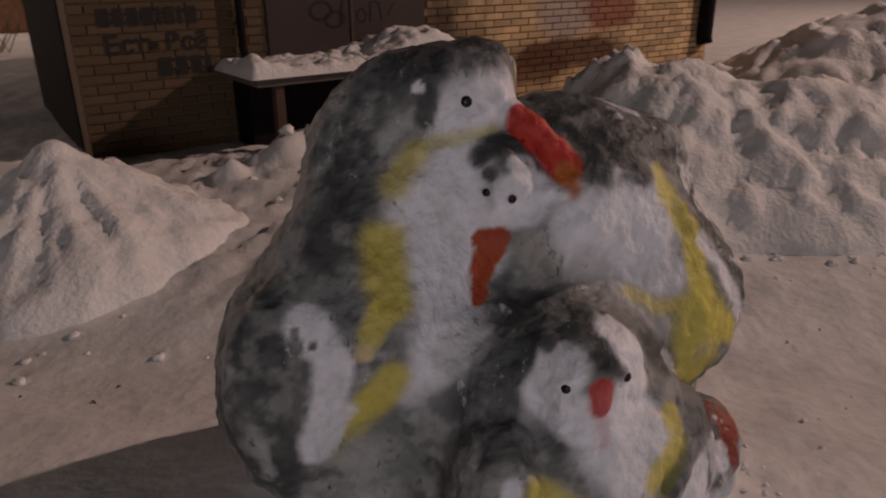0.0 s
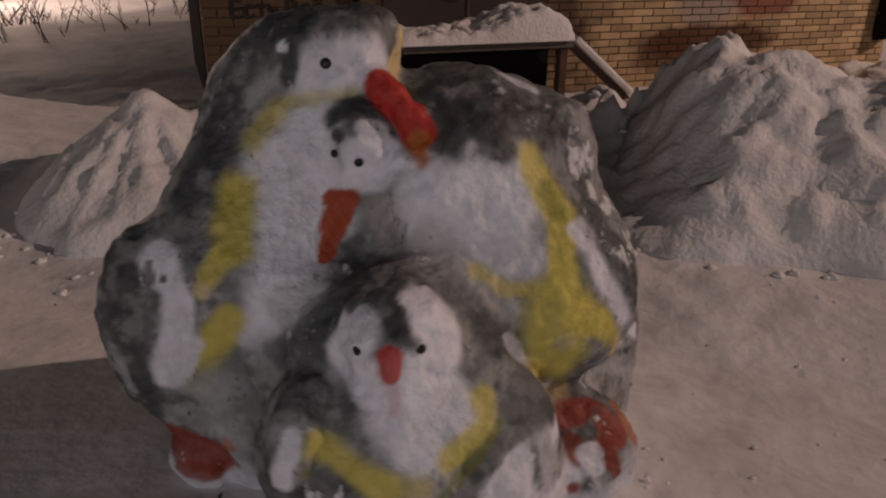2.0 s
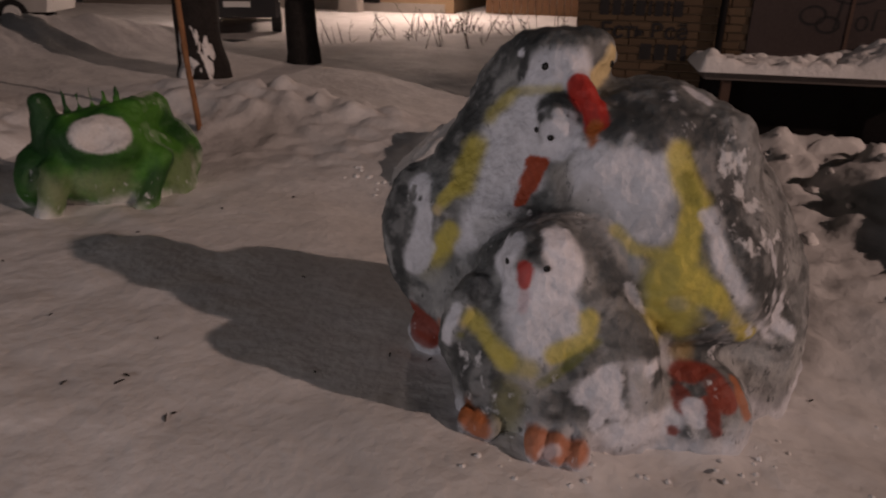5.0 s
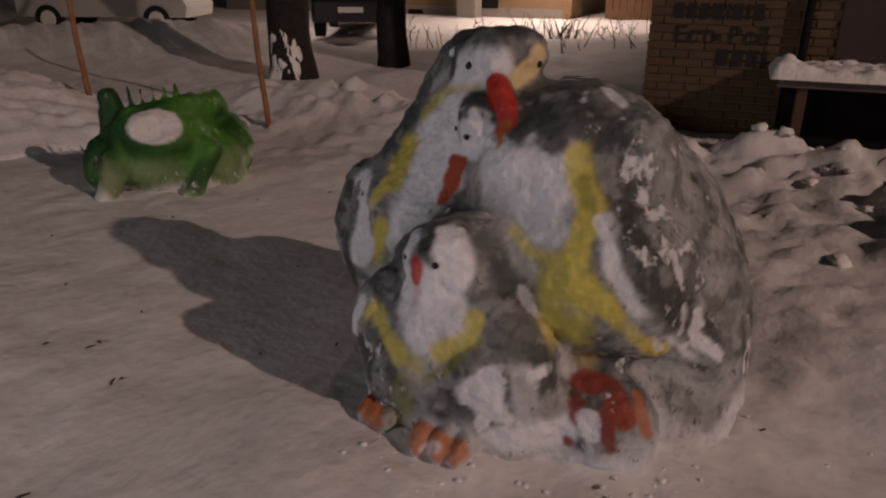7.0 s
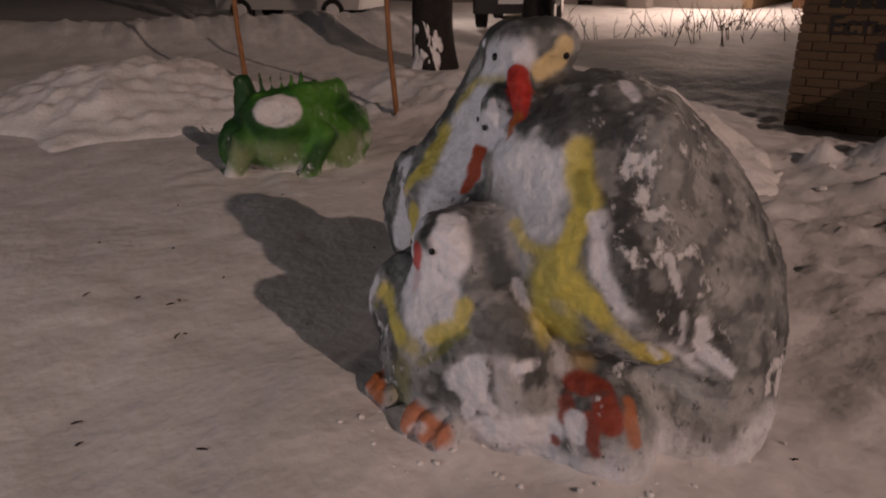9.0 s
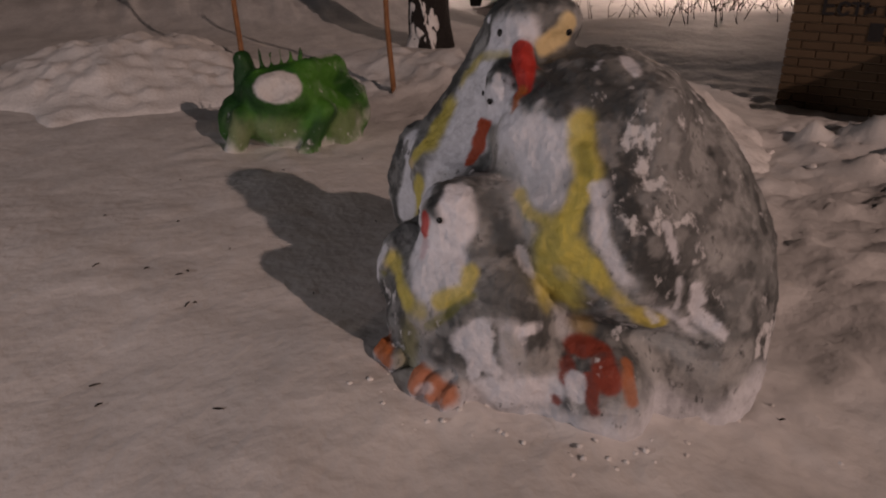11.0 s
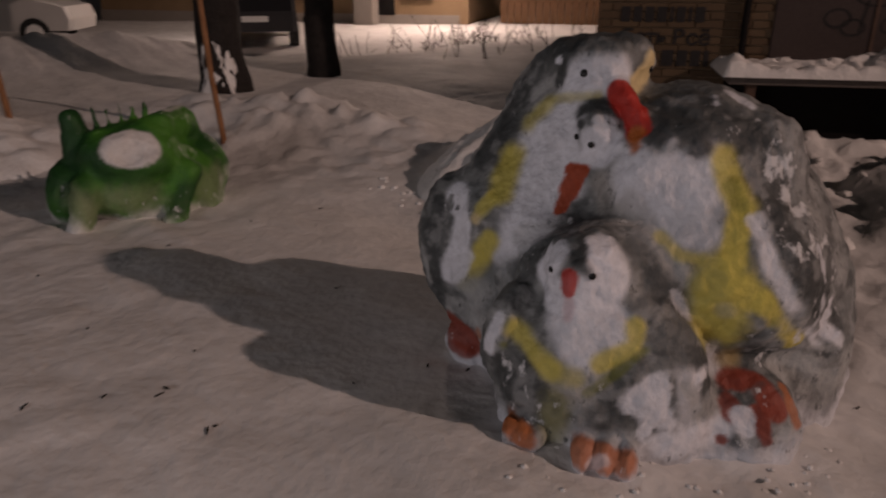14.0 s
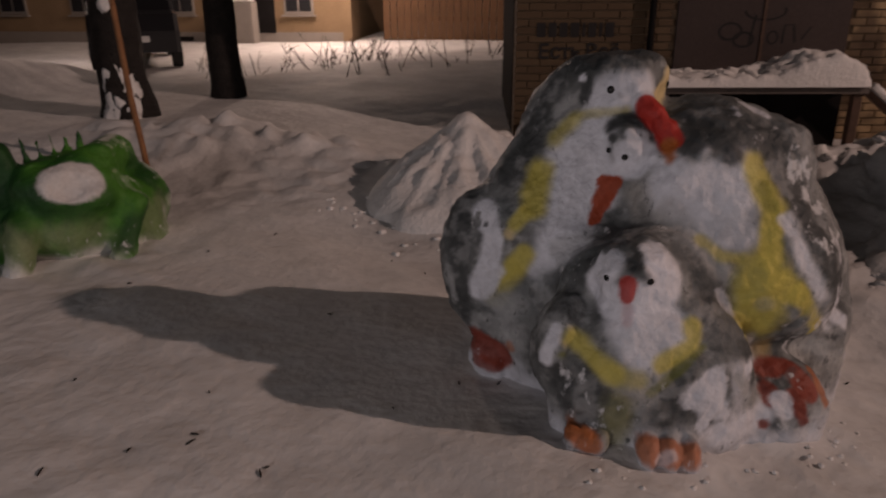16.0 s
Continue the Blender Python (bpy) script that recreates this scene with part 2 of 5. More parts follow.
def bump_at(x, y, cx, cy, rx, ry, turn=0.0):
    c, s = math.cos(radians(turn)), math.sin(radians(turn))
    u, v = (x - cx) * c + (y - cy) * s, -(x - cx) * s + (y - cy) * c
    return np.exp(-(u / rx) ** 2 - (v / ry) ** 2)


def ground_height(x, y):
    x, y = np.asarray(x, float), np.asarray(y, float)
    p = flat3(x, y)
    shape = x.shape
    n1 = fbm(p, 0.9, 3, 3).reshape(shape)
    n2 = fbm(p, 5.0, 3, 11).reshape(shape)
    w = rotated(p)
    n3 = np.abs(fbm(w, 2.8, 4, 23)).reshape(shape)
    z = -0.015 * smooth(0.5, 4, -x) * 3 + 0.02 * n1 + 0.005 * n2 + 0.012 * np.abs(fbm(p, 3.1, 2, 19)).reshape(shape)
    rough = np.zeros(shape)
    # broken low bank between the pile and the shovelled bank, in front of the wall
    low = bump_at(x, y, -0.9, 5.2, 1.3, 0.6, 20) + bump_at(x, y, 0.7, 5.3, 0.9, 0.8, 20) + 0.8 * bump_at(x, y, 1.5, 6.2, 1.2, 0.9, 36)
    z, rough = z + 0.16 * low, rough + low
    # trampled ridge behind the stakes, and the raised strip with the trees
    ridge = bump_at(x, y, -4.6, 3.3, 1.6, 0.55, 32)
    z, rough = z + 0.22 * ridge, rough + 0.75 * ridge
    strip = smooth(3.0, 6.0, -x + 0.35 * (y - 3) - 0.5) * smooth(11.0, 8.5, -x + 0.1 * y)
    z = z + 0.24 * strip
    # ploughed ridge along the road, before the cars
    plough = np.exp(-((x + 10.6 - 0.15 * (y - 3)) / 1.3) ** 2) * smooth(6.5, 3.5, y)
    z, rough = z + 0.62 * plough, rough + 0.5 * plough
    # soft snow across the yard rising to the fence
    z = z + 0.12 * smooth(6, 13, y) * smooth(-2, -6, x)
    z = z + rough * (0.20 * n3 + 0.05 * np.abs(fbm(w, 7.0, 3, 29)).reshape(shape))
    trod = bump_at(x, y, -0.4, 4.0, 1.3, 1.0) + 0.3 * bump_at(x, y, 0.9, 3.0, 0.9, 0.8) + 0.7 * bump_at(x, y, -4.2, 2.9, 2.0, 0.8, 30) + 0.5 * bump_at(x, y, -2.6, 5.6, 1.6, 0.8)
    z = z + np.minimum(trod, 1) * 0.085 * np.abs(fbm(w, 4.4, 4, 45, 0.6)).reshape(shape)
    trod = 0.8 * bump_at(x, y, -3.2, 1.25, 0.75, 0.85)
    z = z + trod * (0.01 + 0.06 * np.abs(fbm(w, 4.0, 3, 49)).reshape(shape))
    skirt = bump_at(x, y, 0.75, 1.75, 0.42, 0.42) + 0.7 * bump_at(x, y, 0.75, 2.25, 0.5, 0.5) + 0.6 * bump_at(x, y, 0.45, 1.35, 0.35, 0.25, 30)
    z = z + skirt * (0.012 + 0.045 * np.abs(fbm(w, 6.0, 4, 37, 0.6)).reshape(shape))
    # trodden rise before the birds, hollow behind them
    z = z + 0.085 * bump_at(x, y, 0.42, 0.85, 0.75, 0.62) - 0.12 * np.exp(-((y - 2.7) / 0.6) ** 2) * smooth(-3.4, -1.8, x)
    far = smooth(20, 60, np.hypot(x, y - 3))
    return z * (1 - far)


def rotated(p):
    """Points turned and gently warped, so that the lumps follow no grid."""
    q = np.stack([0.8 * p[:, 0] - 0.6 * p[:, 1], 0.6 * p[:, 0] + 0.8 * p[:, 1], p[:, 2] + 0.37], 1)
    return q + 0.10 * np.stack([value_noise(q, 1.9, 5), value_noise(q, 1.9, 6), value_noise(q, 1.9, 7)], 1)


def graded(lo, hi, mid_lo, mid_hi, step, grow=1.16):
    xs = list(np.arange(mid_lo, mid_hi, step))
    d, x = step, mid_lo
    left = []
    while x > lo:
        d = d * grow
        x -= d
        left.append(x)
    d, x = step, xs[-1]
    right = []
    while x < hi:
        d = d * grow
        x += d
        right.append(x)
    return np.array(left[::-1] + xs + right)


def grid_faces(nx, ny):
    i, j = np.meshgrid(np.arange(nx - 1), np.arange(ny - 1), indexing="ij")
    a = (i * ny + j).ravel()
    return np.stack([a, a + ny, a + ny + 1, a + 1], 1)


def build_ground():
    xs, ys = graded(-900, 900, -8.0, 4.5, 0.05), graded(-900, 900, -1.0, 8.5, 0.05)
    X, Y = np.meshgrid(xs, ys, indexing="ij")
    Z = ground_height(X, Y)
    ob = mesh_object("ground", np.stack([X.ravel(), Y.ravel(), Z.ravel()], 1), grid_faces(len(xs), len(ys)), SNOW, shade=True)
    tagged(ob, "trodden greyish snow covering the whole yard", "snow", kind="structure")


def heap(name, cx, cy, half, step, height, label, category="snow pile"):
    """A mound of snow whose surface is height(x, y) above the ground, sunk a little below it at the rim."""
    xs, ys = np.arange(cx - half, cx + half, step), np.arange(cy - half, cy + half, step)
    X, Y = np.meshgrid(xs, ys, indexing="ij")
    H = height(X, Y)
    Z = ground_height(X, Y) + np.where(H > 0.0, H, 0) - 0.05 * smooth(0.03, 0.0, H)
    keep = (H > 0.002)
    f = grid_faces(len(xs), len(ys))
    k = keep.ravel()
    f = f[k[f].any(1)]
    used = np.unique(f)
    index = np.full(X.size, -1)
    index[used] = np.arange(len(used))
    V = np.stack([X.ravel(), Y.ravel(), Z.ravel()], 1)[used]
    ob = mesh_object(name, V, index[f], SNOW_PILE, shade=True)
    return tagged(ob, label, category)


def pile_left(x, y):
    p = flat3(x, y)
    n = fbm(p, 1.5, 4, 31).reshape(x.shape)
    w = rotated(p)
    dx, dy = x + 2.22, y - 3.98
    around = np.stack([np.arctan2(dy, dx).ravel() * 3.2, np.hypot(dx, dy).ravel() * 0.4, np.zeros(x.size)], 1)
    flute = np.abs(fbm(around, 2.6, 1, 5)).reshape(x.shape)
    fine = np.abs(fbm(w, 7, 3, 33)).reshape(x.shape)
    r = np.sqrt((np.where(dx < 0, dx / 0.72, dx / 0.98)) ** 2 + (np.where(dy < 0, dy / 1.05, dy / 0.65)) ** 2) * (1 + 0.14 * n)
    h = 0.57 * np.clip(1 - r, 0, 1) ** 0.86
    return h - 0.075 * flute * smooth(0.02, 0.25, h) * smooth(0.62, 0.35, h) + np.where(h > 0, (0.022 * fine + 0.045 * np.abs(fbm(w, 2.7, 3, 39)).reshape(x.shape) - 0.012) * smooth(0, 0.15, h), 0) - 0.01


def bank_right(x, y):
    p = flat3(x, y)
    n = fbm(p, 0.9, 2, 41).reshape(x.shape)
    w = rotated(p)
    lump = np.abs(fbm(w, 2.6, 2, 43, 0.45)).reshape(x.shape)
    fine = np.abs(fbm(w, 8.0, 3, 47)).reshape(x.shape)
    line = 4.75 + 0.10 * (x - 1.6) + 0.12 * n
    d = np.where(y < line, (line - y) / 1.15, (y - line) / 1.7)
    along = smooth(0.62, 1.40, x + 0.10 * n) * smooth(8.5, 5.0, x)
    h = (0.66 + 0.06 * n) * np.clip(1 - d ** 1.4, 0, 1) * along
    return h + np.where(h > 0, (0.15 * (lump - 0.12) + 0.055 * fine) * smooth(0, 0.22, h), 0)


def bank_far(x, y):
    p = flat3(x, y)
    n = fbm(p, 0.8, 4, 51).reshape(x.shape)
    lump = np.abs(fbm(p, 2.5, 4, 53)).reshape(x.shape)
    r = np.sqrt(((x - 5.0) / 2.2) ** 2 + ((y - 8.6) / 1.9) ** 2) * (1 + 0.15 * n)
    h = 0.95 * np.clip(1 - r ** 1.5, 0, 1)
    return h + np.where(h > 0, 0.15 * lump * smooth(0, 0.2, h), 0)


def mound_left(x, y):
    p = flat3(x, y)
    n = fbm(p, 0.9, 4, 61).reshape(x.shape)
    lump = np.abs(fbm(rotated(p), 3.0, 3, 63)).reshape(x.shape)
    r = np.sqrt(((x + 6.2) / 1.6) ** 2 + ((y + 0.1) / 1.6) ** 2) * (1 + 0.18 * n)
    h = 0.36 * np.clip(1 - r ** 1.4, 0, 1)
    return h + np.where(h > 0, (0.10 * lump - 0.02) * smooth(0, 0.15, h), 0)


build_ground()
heap("snow_mound", -2.4, 3.8, 1.9, 0.03, pile_left, "steep pile of shovelled snow with fluted sides")
heap("snow_bank", 4.2, 5.0, 4.2, 0.04, bank_right, "long lumpy bank of shovelled snow")
heap("snow_bank", 5.0, 8.6, 2.6, 0.05, bank_far, "high smooth snowbank at the end of the brick wall")
heap("snow_mound", -6.2, -0.1, 2.0, 0.05, mound_left, "rounded mound of dirty snow on the yard")


# ---- sculptures ----
def ellipsoid(p, c, r, turn=0.0, lean=0.0):
    """Signed distance to an ellipsoid; lean tilts it about its own y axis, turn about z."""
    q = p - np.array(c, np.float32)
    if turn:
        a = radians(turn)
        q = np.stack([q[..., 0] * math.cos(a) + q[..., 1] * math.sin(a), -q[..., 0] * math.sin(a) + q[..., 1] * math.cos(a), q[..., 2]], -1)
    if lean:
        a = radians(lean)
        q = np.stack([q[..., 0] * math.cos(a) - q[..., 2] * math.sin(a), q[..., 1], q[..., 0] * math.sin(a) + q[..., 2] * math.cos(a)], -1)
    r = np.array(r, np.float32)
    k0 = np.sqrt(((q / r) ** 2).sum(-1))
    k1 = np.sqrt(((q / (r * r)) ** 2).sum(-1))
    return k0 * (k0 - 1) / np.maximum(k1, 1e-6)


def capsule(p, a, b, ra, rb):
    a, b = np.array(a, np.float32), np.array(b, np.float32)
    t = np.clip(((p - a) @ (b - a)) / ((b - a) @ (b - a)), 0, 1)
    return np.sqrt(((p - a - t[..., None] * (b - a)) ** 2).sum(-1)) - (ra + (rb - ra) * t)


def blend(d1, d2, k):
    h = np.clip(0.5 + 0.5 * (d2 - d1) / k, 0, 1)
    return d2 + (d1 - d2) * h - k * h * (1 - h)


def surface_net(f, lo, hi, step):
    """The zero surface of f in the box, as verts and quads."""
    axes = [np.arange(l, h, step, dtype=np.float32) for l, h in zip(lo, hi)]
    P = np.stack(np.meshgrid(*axes, indexing="ij"), -1)
    V = f(P)
    S = V < 0
    n = np.array(V.shape)
    acc = np.zeros((*(n - 1), 3), np.float32)
    cnt = np.zeros(n - 1, np.float32)
    quads_at = []
    for ax in range(3):
        o = [a for a in range(3) if a != ax]
        s0, s1 = [slice(None)] * 3, [slice(None)] * 3
        s0[ax], s1[ax] = slice(0, -1), slice(1, None)
        a, b = V[tuple(s0)], V[tuple(s1)]
        cross = S[tuple(s0)] != S[tuple(s1)]
        t = np.where(cross, a / np.where(a == b, 1, a - b), 0)
        pos = P[tuple(s0)].copy()
        pos[..., ax] += t * step
        pos *= cross[..., None]
        for d0 in (0, 1):
            for d1 in (0, 1):
                sl = [slice(None)] * 3
                sl[o[0]], sl[o[1]] = slice(d0, d0 + n[o[0]] - 1), slice(d1, d1 + n[o[1]] - 1)
                acc += pos[tuple(sl)]
                cnt += cross[tuple(sl)]
        quads_at.append((ax, o, np.argwhere(cross), S[tuple(s0)][cross]))
    has = cnt > 0
    index = np.full(has.shape, -1)
    index[has] = np.arange(has.sum())
    verts = acc[has] / cnt[has][:, None]
    faces = []
    for ax, o, e, inside in quads_at:
        ok = (e[:, o[0]] > 0) & (e[:, o[0]] < n[o[0]] - 1) & (e[:, o[1]] > 0) & (e[:, o[1]] < n[o[1]] - 1)
        e, inside = e[ok], inside[ok]
        ring = []
        for d0, d1 in ((1, 1), (0, 1), (0, 0), (1, 0)):
            c = e.copy()
            c[:, o[0]] -= d0
            c[:, o[1]] -= d1
            ring.append(index[c[:, 0], c[:, 1], c[:, 2]])
        q = np.stack(ring, 1)
        flip = inside if ax != 1 else ~inside
        q[~flip] = q[~flip][:, ::-1]
        faces.append(q)
    return verts, np.concatenate(faces)


def slope(f, p, e=0.004):
    g = np.stack([f(p + np.array(d, np.float32) * e) - f(p - np.array(d, np.float32) * e) for d in ((1, 0, 0), (0, 1, 0), (0, 0, 1))], -1)
    return g / np.maximum(np.linalg.norm(g, axis=-1, keepdims=True), 1e-6)


def penguins(p):
    # tall bird: body, neck, head, wing
    d = ellipsoid(p, (-0.193, 1.775, 0.30), (0.47, 0.331, 0.61))
    # hollow under the wing
    d = -blend(-d, ellipsoid(p, (-0.62, 1.50, 0.06), (0.27, 0.30, 0.22)), 0.06)
    d = blend(d, capsule(p, (-0.189, 1.671, 0.643), (-0.202, 1.835, 1.052), 0.259, 0.164), 0.1)
    d = blend(d, ellipsoid(p, (-0.023, 1.822, 1.216), (0.202, 0.146, 0.108), 0, -8), 0.08)
    d = blend(d, ellipsoid(p, (0.075, 1.885, 1.235), (0.11, 0.10, 0.085)), 0.04)
    d = blend(d, ellipsoid(p, (-0.365, 1.548, 0.478), (0.192, 0.152, 0.315), 40, -5), 0.05)
    # broad bird behind it
    d2 = capsule(p, (0.54, 1.923, 0.584), (0.313, 1.954, 0.811), 0.316, 0.366)
    d2 = blend(d2, ellipsoid(p, (0.356, 2.209, 0.144), (0.535, 0.383, 0.833)), 0.15)
    d2 = blend(d2, ellipsoid(p, (0.53, 1.985, 0.92), (0.178, 0.15, 0.182)), 0.06)
    d2 = blend(d2, ellipsoid(p, (0.18, 2.17, 0.87), (0.28, 0.16, 0.20)), 0.08)
    d = blend(d, d2, 0.08)
    # throat, face and breast of the tall bird
    d = blend(d, ellipsoid(p, (0.06, 1.78, 1.13), (0.13, 0.10, 0.13)), 0.05)
    d = blend(d, ellipsoid(p, (-0.02, 1.72, 0.80), (0.20, 0.15, 0.36)), 0.08)
    d = blend(d, ellipsoid(p, (0.10, 1.77, 0.83), (0.22, 0.13, 0.20)), 0.06)
    # snow between the birds
    d = blend(d, ellipsoid(p, (0.197, 1.739, 0.219), (0.458, 0.38, 0.32)), 0.12)
    d = blend(d, ellipsoid(p, (0.31, 1.86, 0.66), (0.26, 0.18, 0.3)), 0.1)
    d = blend(d, ellipsoid(p, (0.16, 1.60, 0.50), (0.28, 0.17, 0.20)), 0.14)
    # young bird in front
    d3 = ellipsoid(p, (0.405, 1.427, 0.202), (0.358, 0.166, 0.398), 31, 0)
    d3 = blend(d3, ellipsoid(p, (0.27, 1.498, 0.54), (0.242, 0.102, 0.185), 31, 0), 0.06)
    d3 = blend(d3, ellipsoid(p, (0.327, 1.42, 0.632), (0.135, 0.114, 0.127), 31, 0), 0.06)
    d3 = blend(d3, ellipsoid(p, (0.106, 1.301, 0.386), (0.09, 0.13, 0.186), 31, 10), 0.04)
    d = blend(d, d3, 0.07)
    d = blend(d, ellipsoid(p, (0.34, 1.57, 0.55), (0.25, 0.14, 0.185), 31), 0.08)
    # nestling under the beak
    d = blend(d, ellipsoid(p, (0.135, 1.70, 1.00), (0.100, 0.105, 0.115)), 0.02)
    # feet
    d = blend(d, ellipsoid(p, (0.78, 1.80, 0.13), (0.13, 0.09, 0.14), 20), 0.02)
    d = blend(d, ellipsoid(p, (-0.31, 1.50, 0.09), (0.105, 0.08, 0.105), -20), 0.015)
    d = blend(d, ellipsoid(p, (0.66, 1.80, 0.08), (0.24, 0.20, 0.24)), 0.06)
    for k in (-1, 0, 1):
        d = blend(d, ellipsoid(p, (0.285 + 0.042 * k, 1.195 + 0.02 * k, 0.10), (0.032, 0.062, 0.055), 25), 0.022)
        d = blend(d, ellipsoid(p, (0.543 + 0.06 * k, 1.285 + 0.035 * k, 0.095), (0.041, 0.075, 0.068), 31), 0.022)
    # beaks
    d = blend(d, capsule(p, (0.16, 1.735, 1.155), (0.268, 1.70, 1.088), 0.040, 0.038), 0.015)
    d = blend(d, capsule(p, (0.268, 1.70, 1.088), (0.312, 1.682, 0.998), 0.038, 0.025), 0.01)
    for k in (-1, 1):
        d = blend(d, capsule(p, (0.115 + 0.024 * k, 1.622 + 0.006 * k, 0.882), (0.073, 1.592, 0.718), 0.026, 0.013), 0.01)
    d = blend(d, capsule(p, (0.335, 1.325, 0.648), (0.342, 1.312, 0.610), 0.027, 0.016), 0.008)
    return d


WHITE, LIGHT, GREY, DARK = (0.75, 0.77, 0.83), (0.40, 0.41, 0.41), (0.18, 0.19, 0.19), (0.050, 0.055, 0.056)
YELLOW, RED, ORANGE, TERRA = (0.60, 0.52, 0.11), (0.44, 0.03, 0.02), (0.44, 0.13, 0.03), (0.36, 0.065, 0.025)
FOOT_RED, SLATE, BEIGE = (0.25, 0.045, 0.025), (0.20, 0.22, 0.225), (0.36, 0.345, 0.32)
TAN, OCHRE = (0.55, 0.40, 0.16), (0.30, 0.29, 0.13)
OLIVE, PALE, PINK = (0.16, 0.17, 0.03), (0.72, 0.58, 0.30), (0.62, 0.34, 0.36)


class Paint:
    """Layers of paint on the points of a sculpture."""

    def __init__(self, p, normals, base):
        self.p, self.n = p, normals
        self.c = np.tile(np.array(base, float), (len(p), 1))
        self.wobble = fbm(p, 9, 4, 71, 0.65)

    def lay(self, mask, colour, strength=1.0):
        w = np.clip(mask * strength, 0, 1)[:, None]
        self.c = self.c * (1 - w) + np.array(colour) * w

    def spot(self, c, r, colour, strength=1.0, soft=0.3, ragged=0.25, facing=None):
        k = np.sqrt((((self.p - np.array(c)) / np.array(r)) ** 2).sum(1)) + ragged * 0.5 * self.wobble
        m = smooth(1 + soft / 2, 1 - soft / 2, k)
        if facing is not None:
            m = m * smooth(-0.1, 0.2, self.n @ np.array(facing))
        self.lay(m, colour, strength)

    def line(self, points, r, colour, strength=1.0, soft=0.9, ragged=0.5):
        """A brushed or sprayed stroke through the points, r wide to either side."""
        near = np.full(len(self.p), 9.0)
        for a, b in zip(points, points[1:] or points):
            a, b = np.array(a), np.array(b)
            t = np.clip(((self.p - a) @ (b - a)) / max((b - a) @ (b - a), 1e-9), 0, 1)
            near = np.minimum(near, np.linalg.norm(self.p - a - t[:, None] * (b - a), axis=1))
        k = near / r + ragged * (0.34 + 0.004 / r) * self.wobble
        self.lay(smooth(1 + soft / 2, 1 - soft / 2, k), colour, strength)


def finish_sculpture(name, verts, quads, colours, worn, eyes, mats, label, category):
    """One mesh of the snow body and its small black eyes."""
    v, f = list(map(tuple, verts)), list(map(tuple, quads))
    body = len(f)
    cols = list(map(tuple, colours))
    for centre, normal, r in eyes:
        bm = bmesh.new()
        bmesh.ops.create_uvsphere(bm, u_segments=12, v_segments=6, radius=r)
        turn = Vector(normal).to_track_quat("Z", "Y").to_matrix()
        k = len(v)
        for q in bm.verts:
            w = Vector(centre) + turn @ Vector((q.co.x, q.co.y, q.co.z * 0.45))
            v.append(tuple(w))
            cols.append((0.012, 0.012, 0.013))
        bm.verts.index_update()
        f += [tuple(k + q.index for q in face.verts) for face in bm.faces]
        bm.free()
    ob = mesh_object(name, v, f, mats, shade=True)
    ob.data.polygons.foreach_set("material_index", [0] * body + [1] * (len(f) - body))
    layer = ob.data.color_attributes.new("paint", "FLOAT_COLOR", "POINT")
    layer.data.foreach_set("color", np.concatenate([np.array(cols), np.ones((len(cols), 1))], 1).ravel())
    more = np.zeros((len(cols), 4))
    more[:len(worn), :3] = worn
    layer = ob.data.color_attributes.new("worn", "FLOAT_COLOR", "POINT")
    layer.data.foreach_set("color", more.ravel())
    return tagged(ob, label, category)


def on_surface(f, p, tries=6):
    q = np.array([p], np.float32)
    for _ in range(tries):
        q = q - slope(f, q) * f(q)[:, None]
    return q[0], slope(f, q)[0]


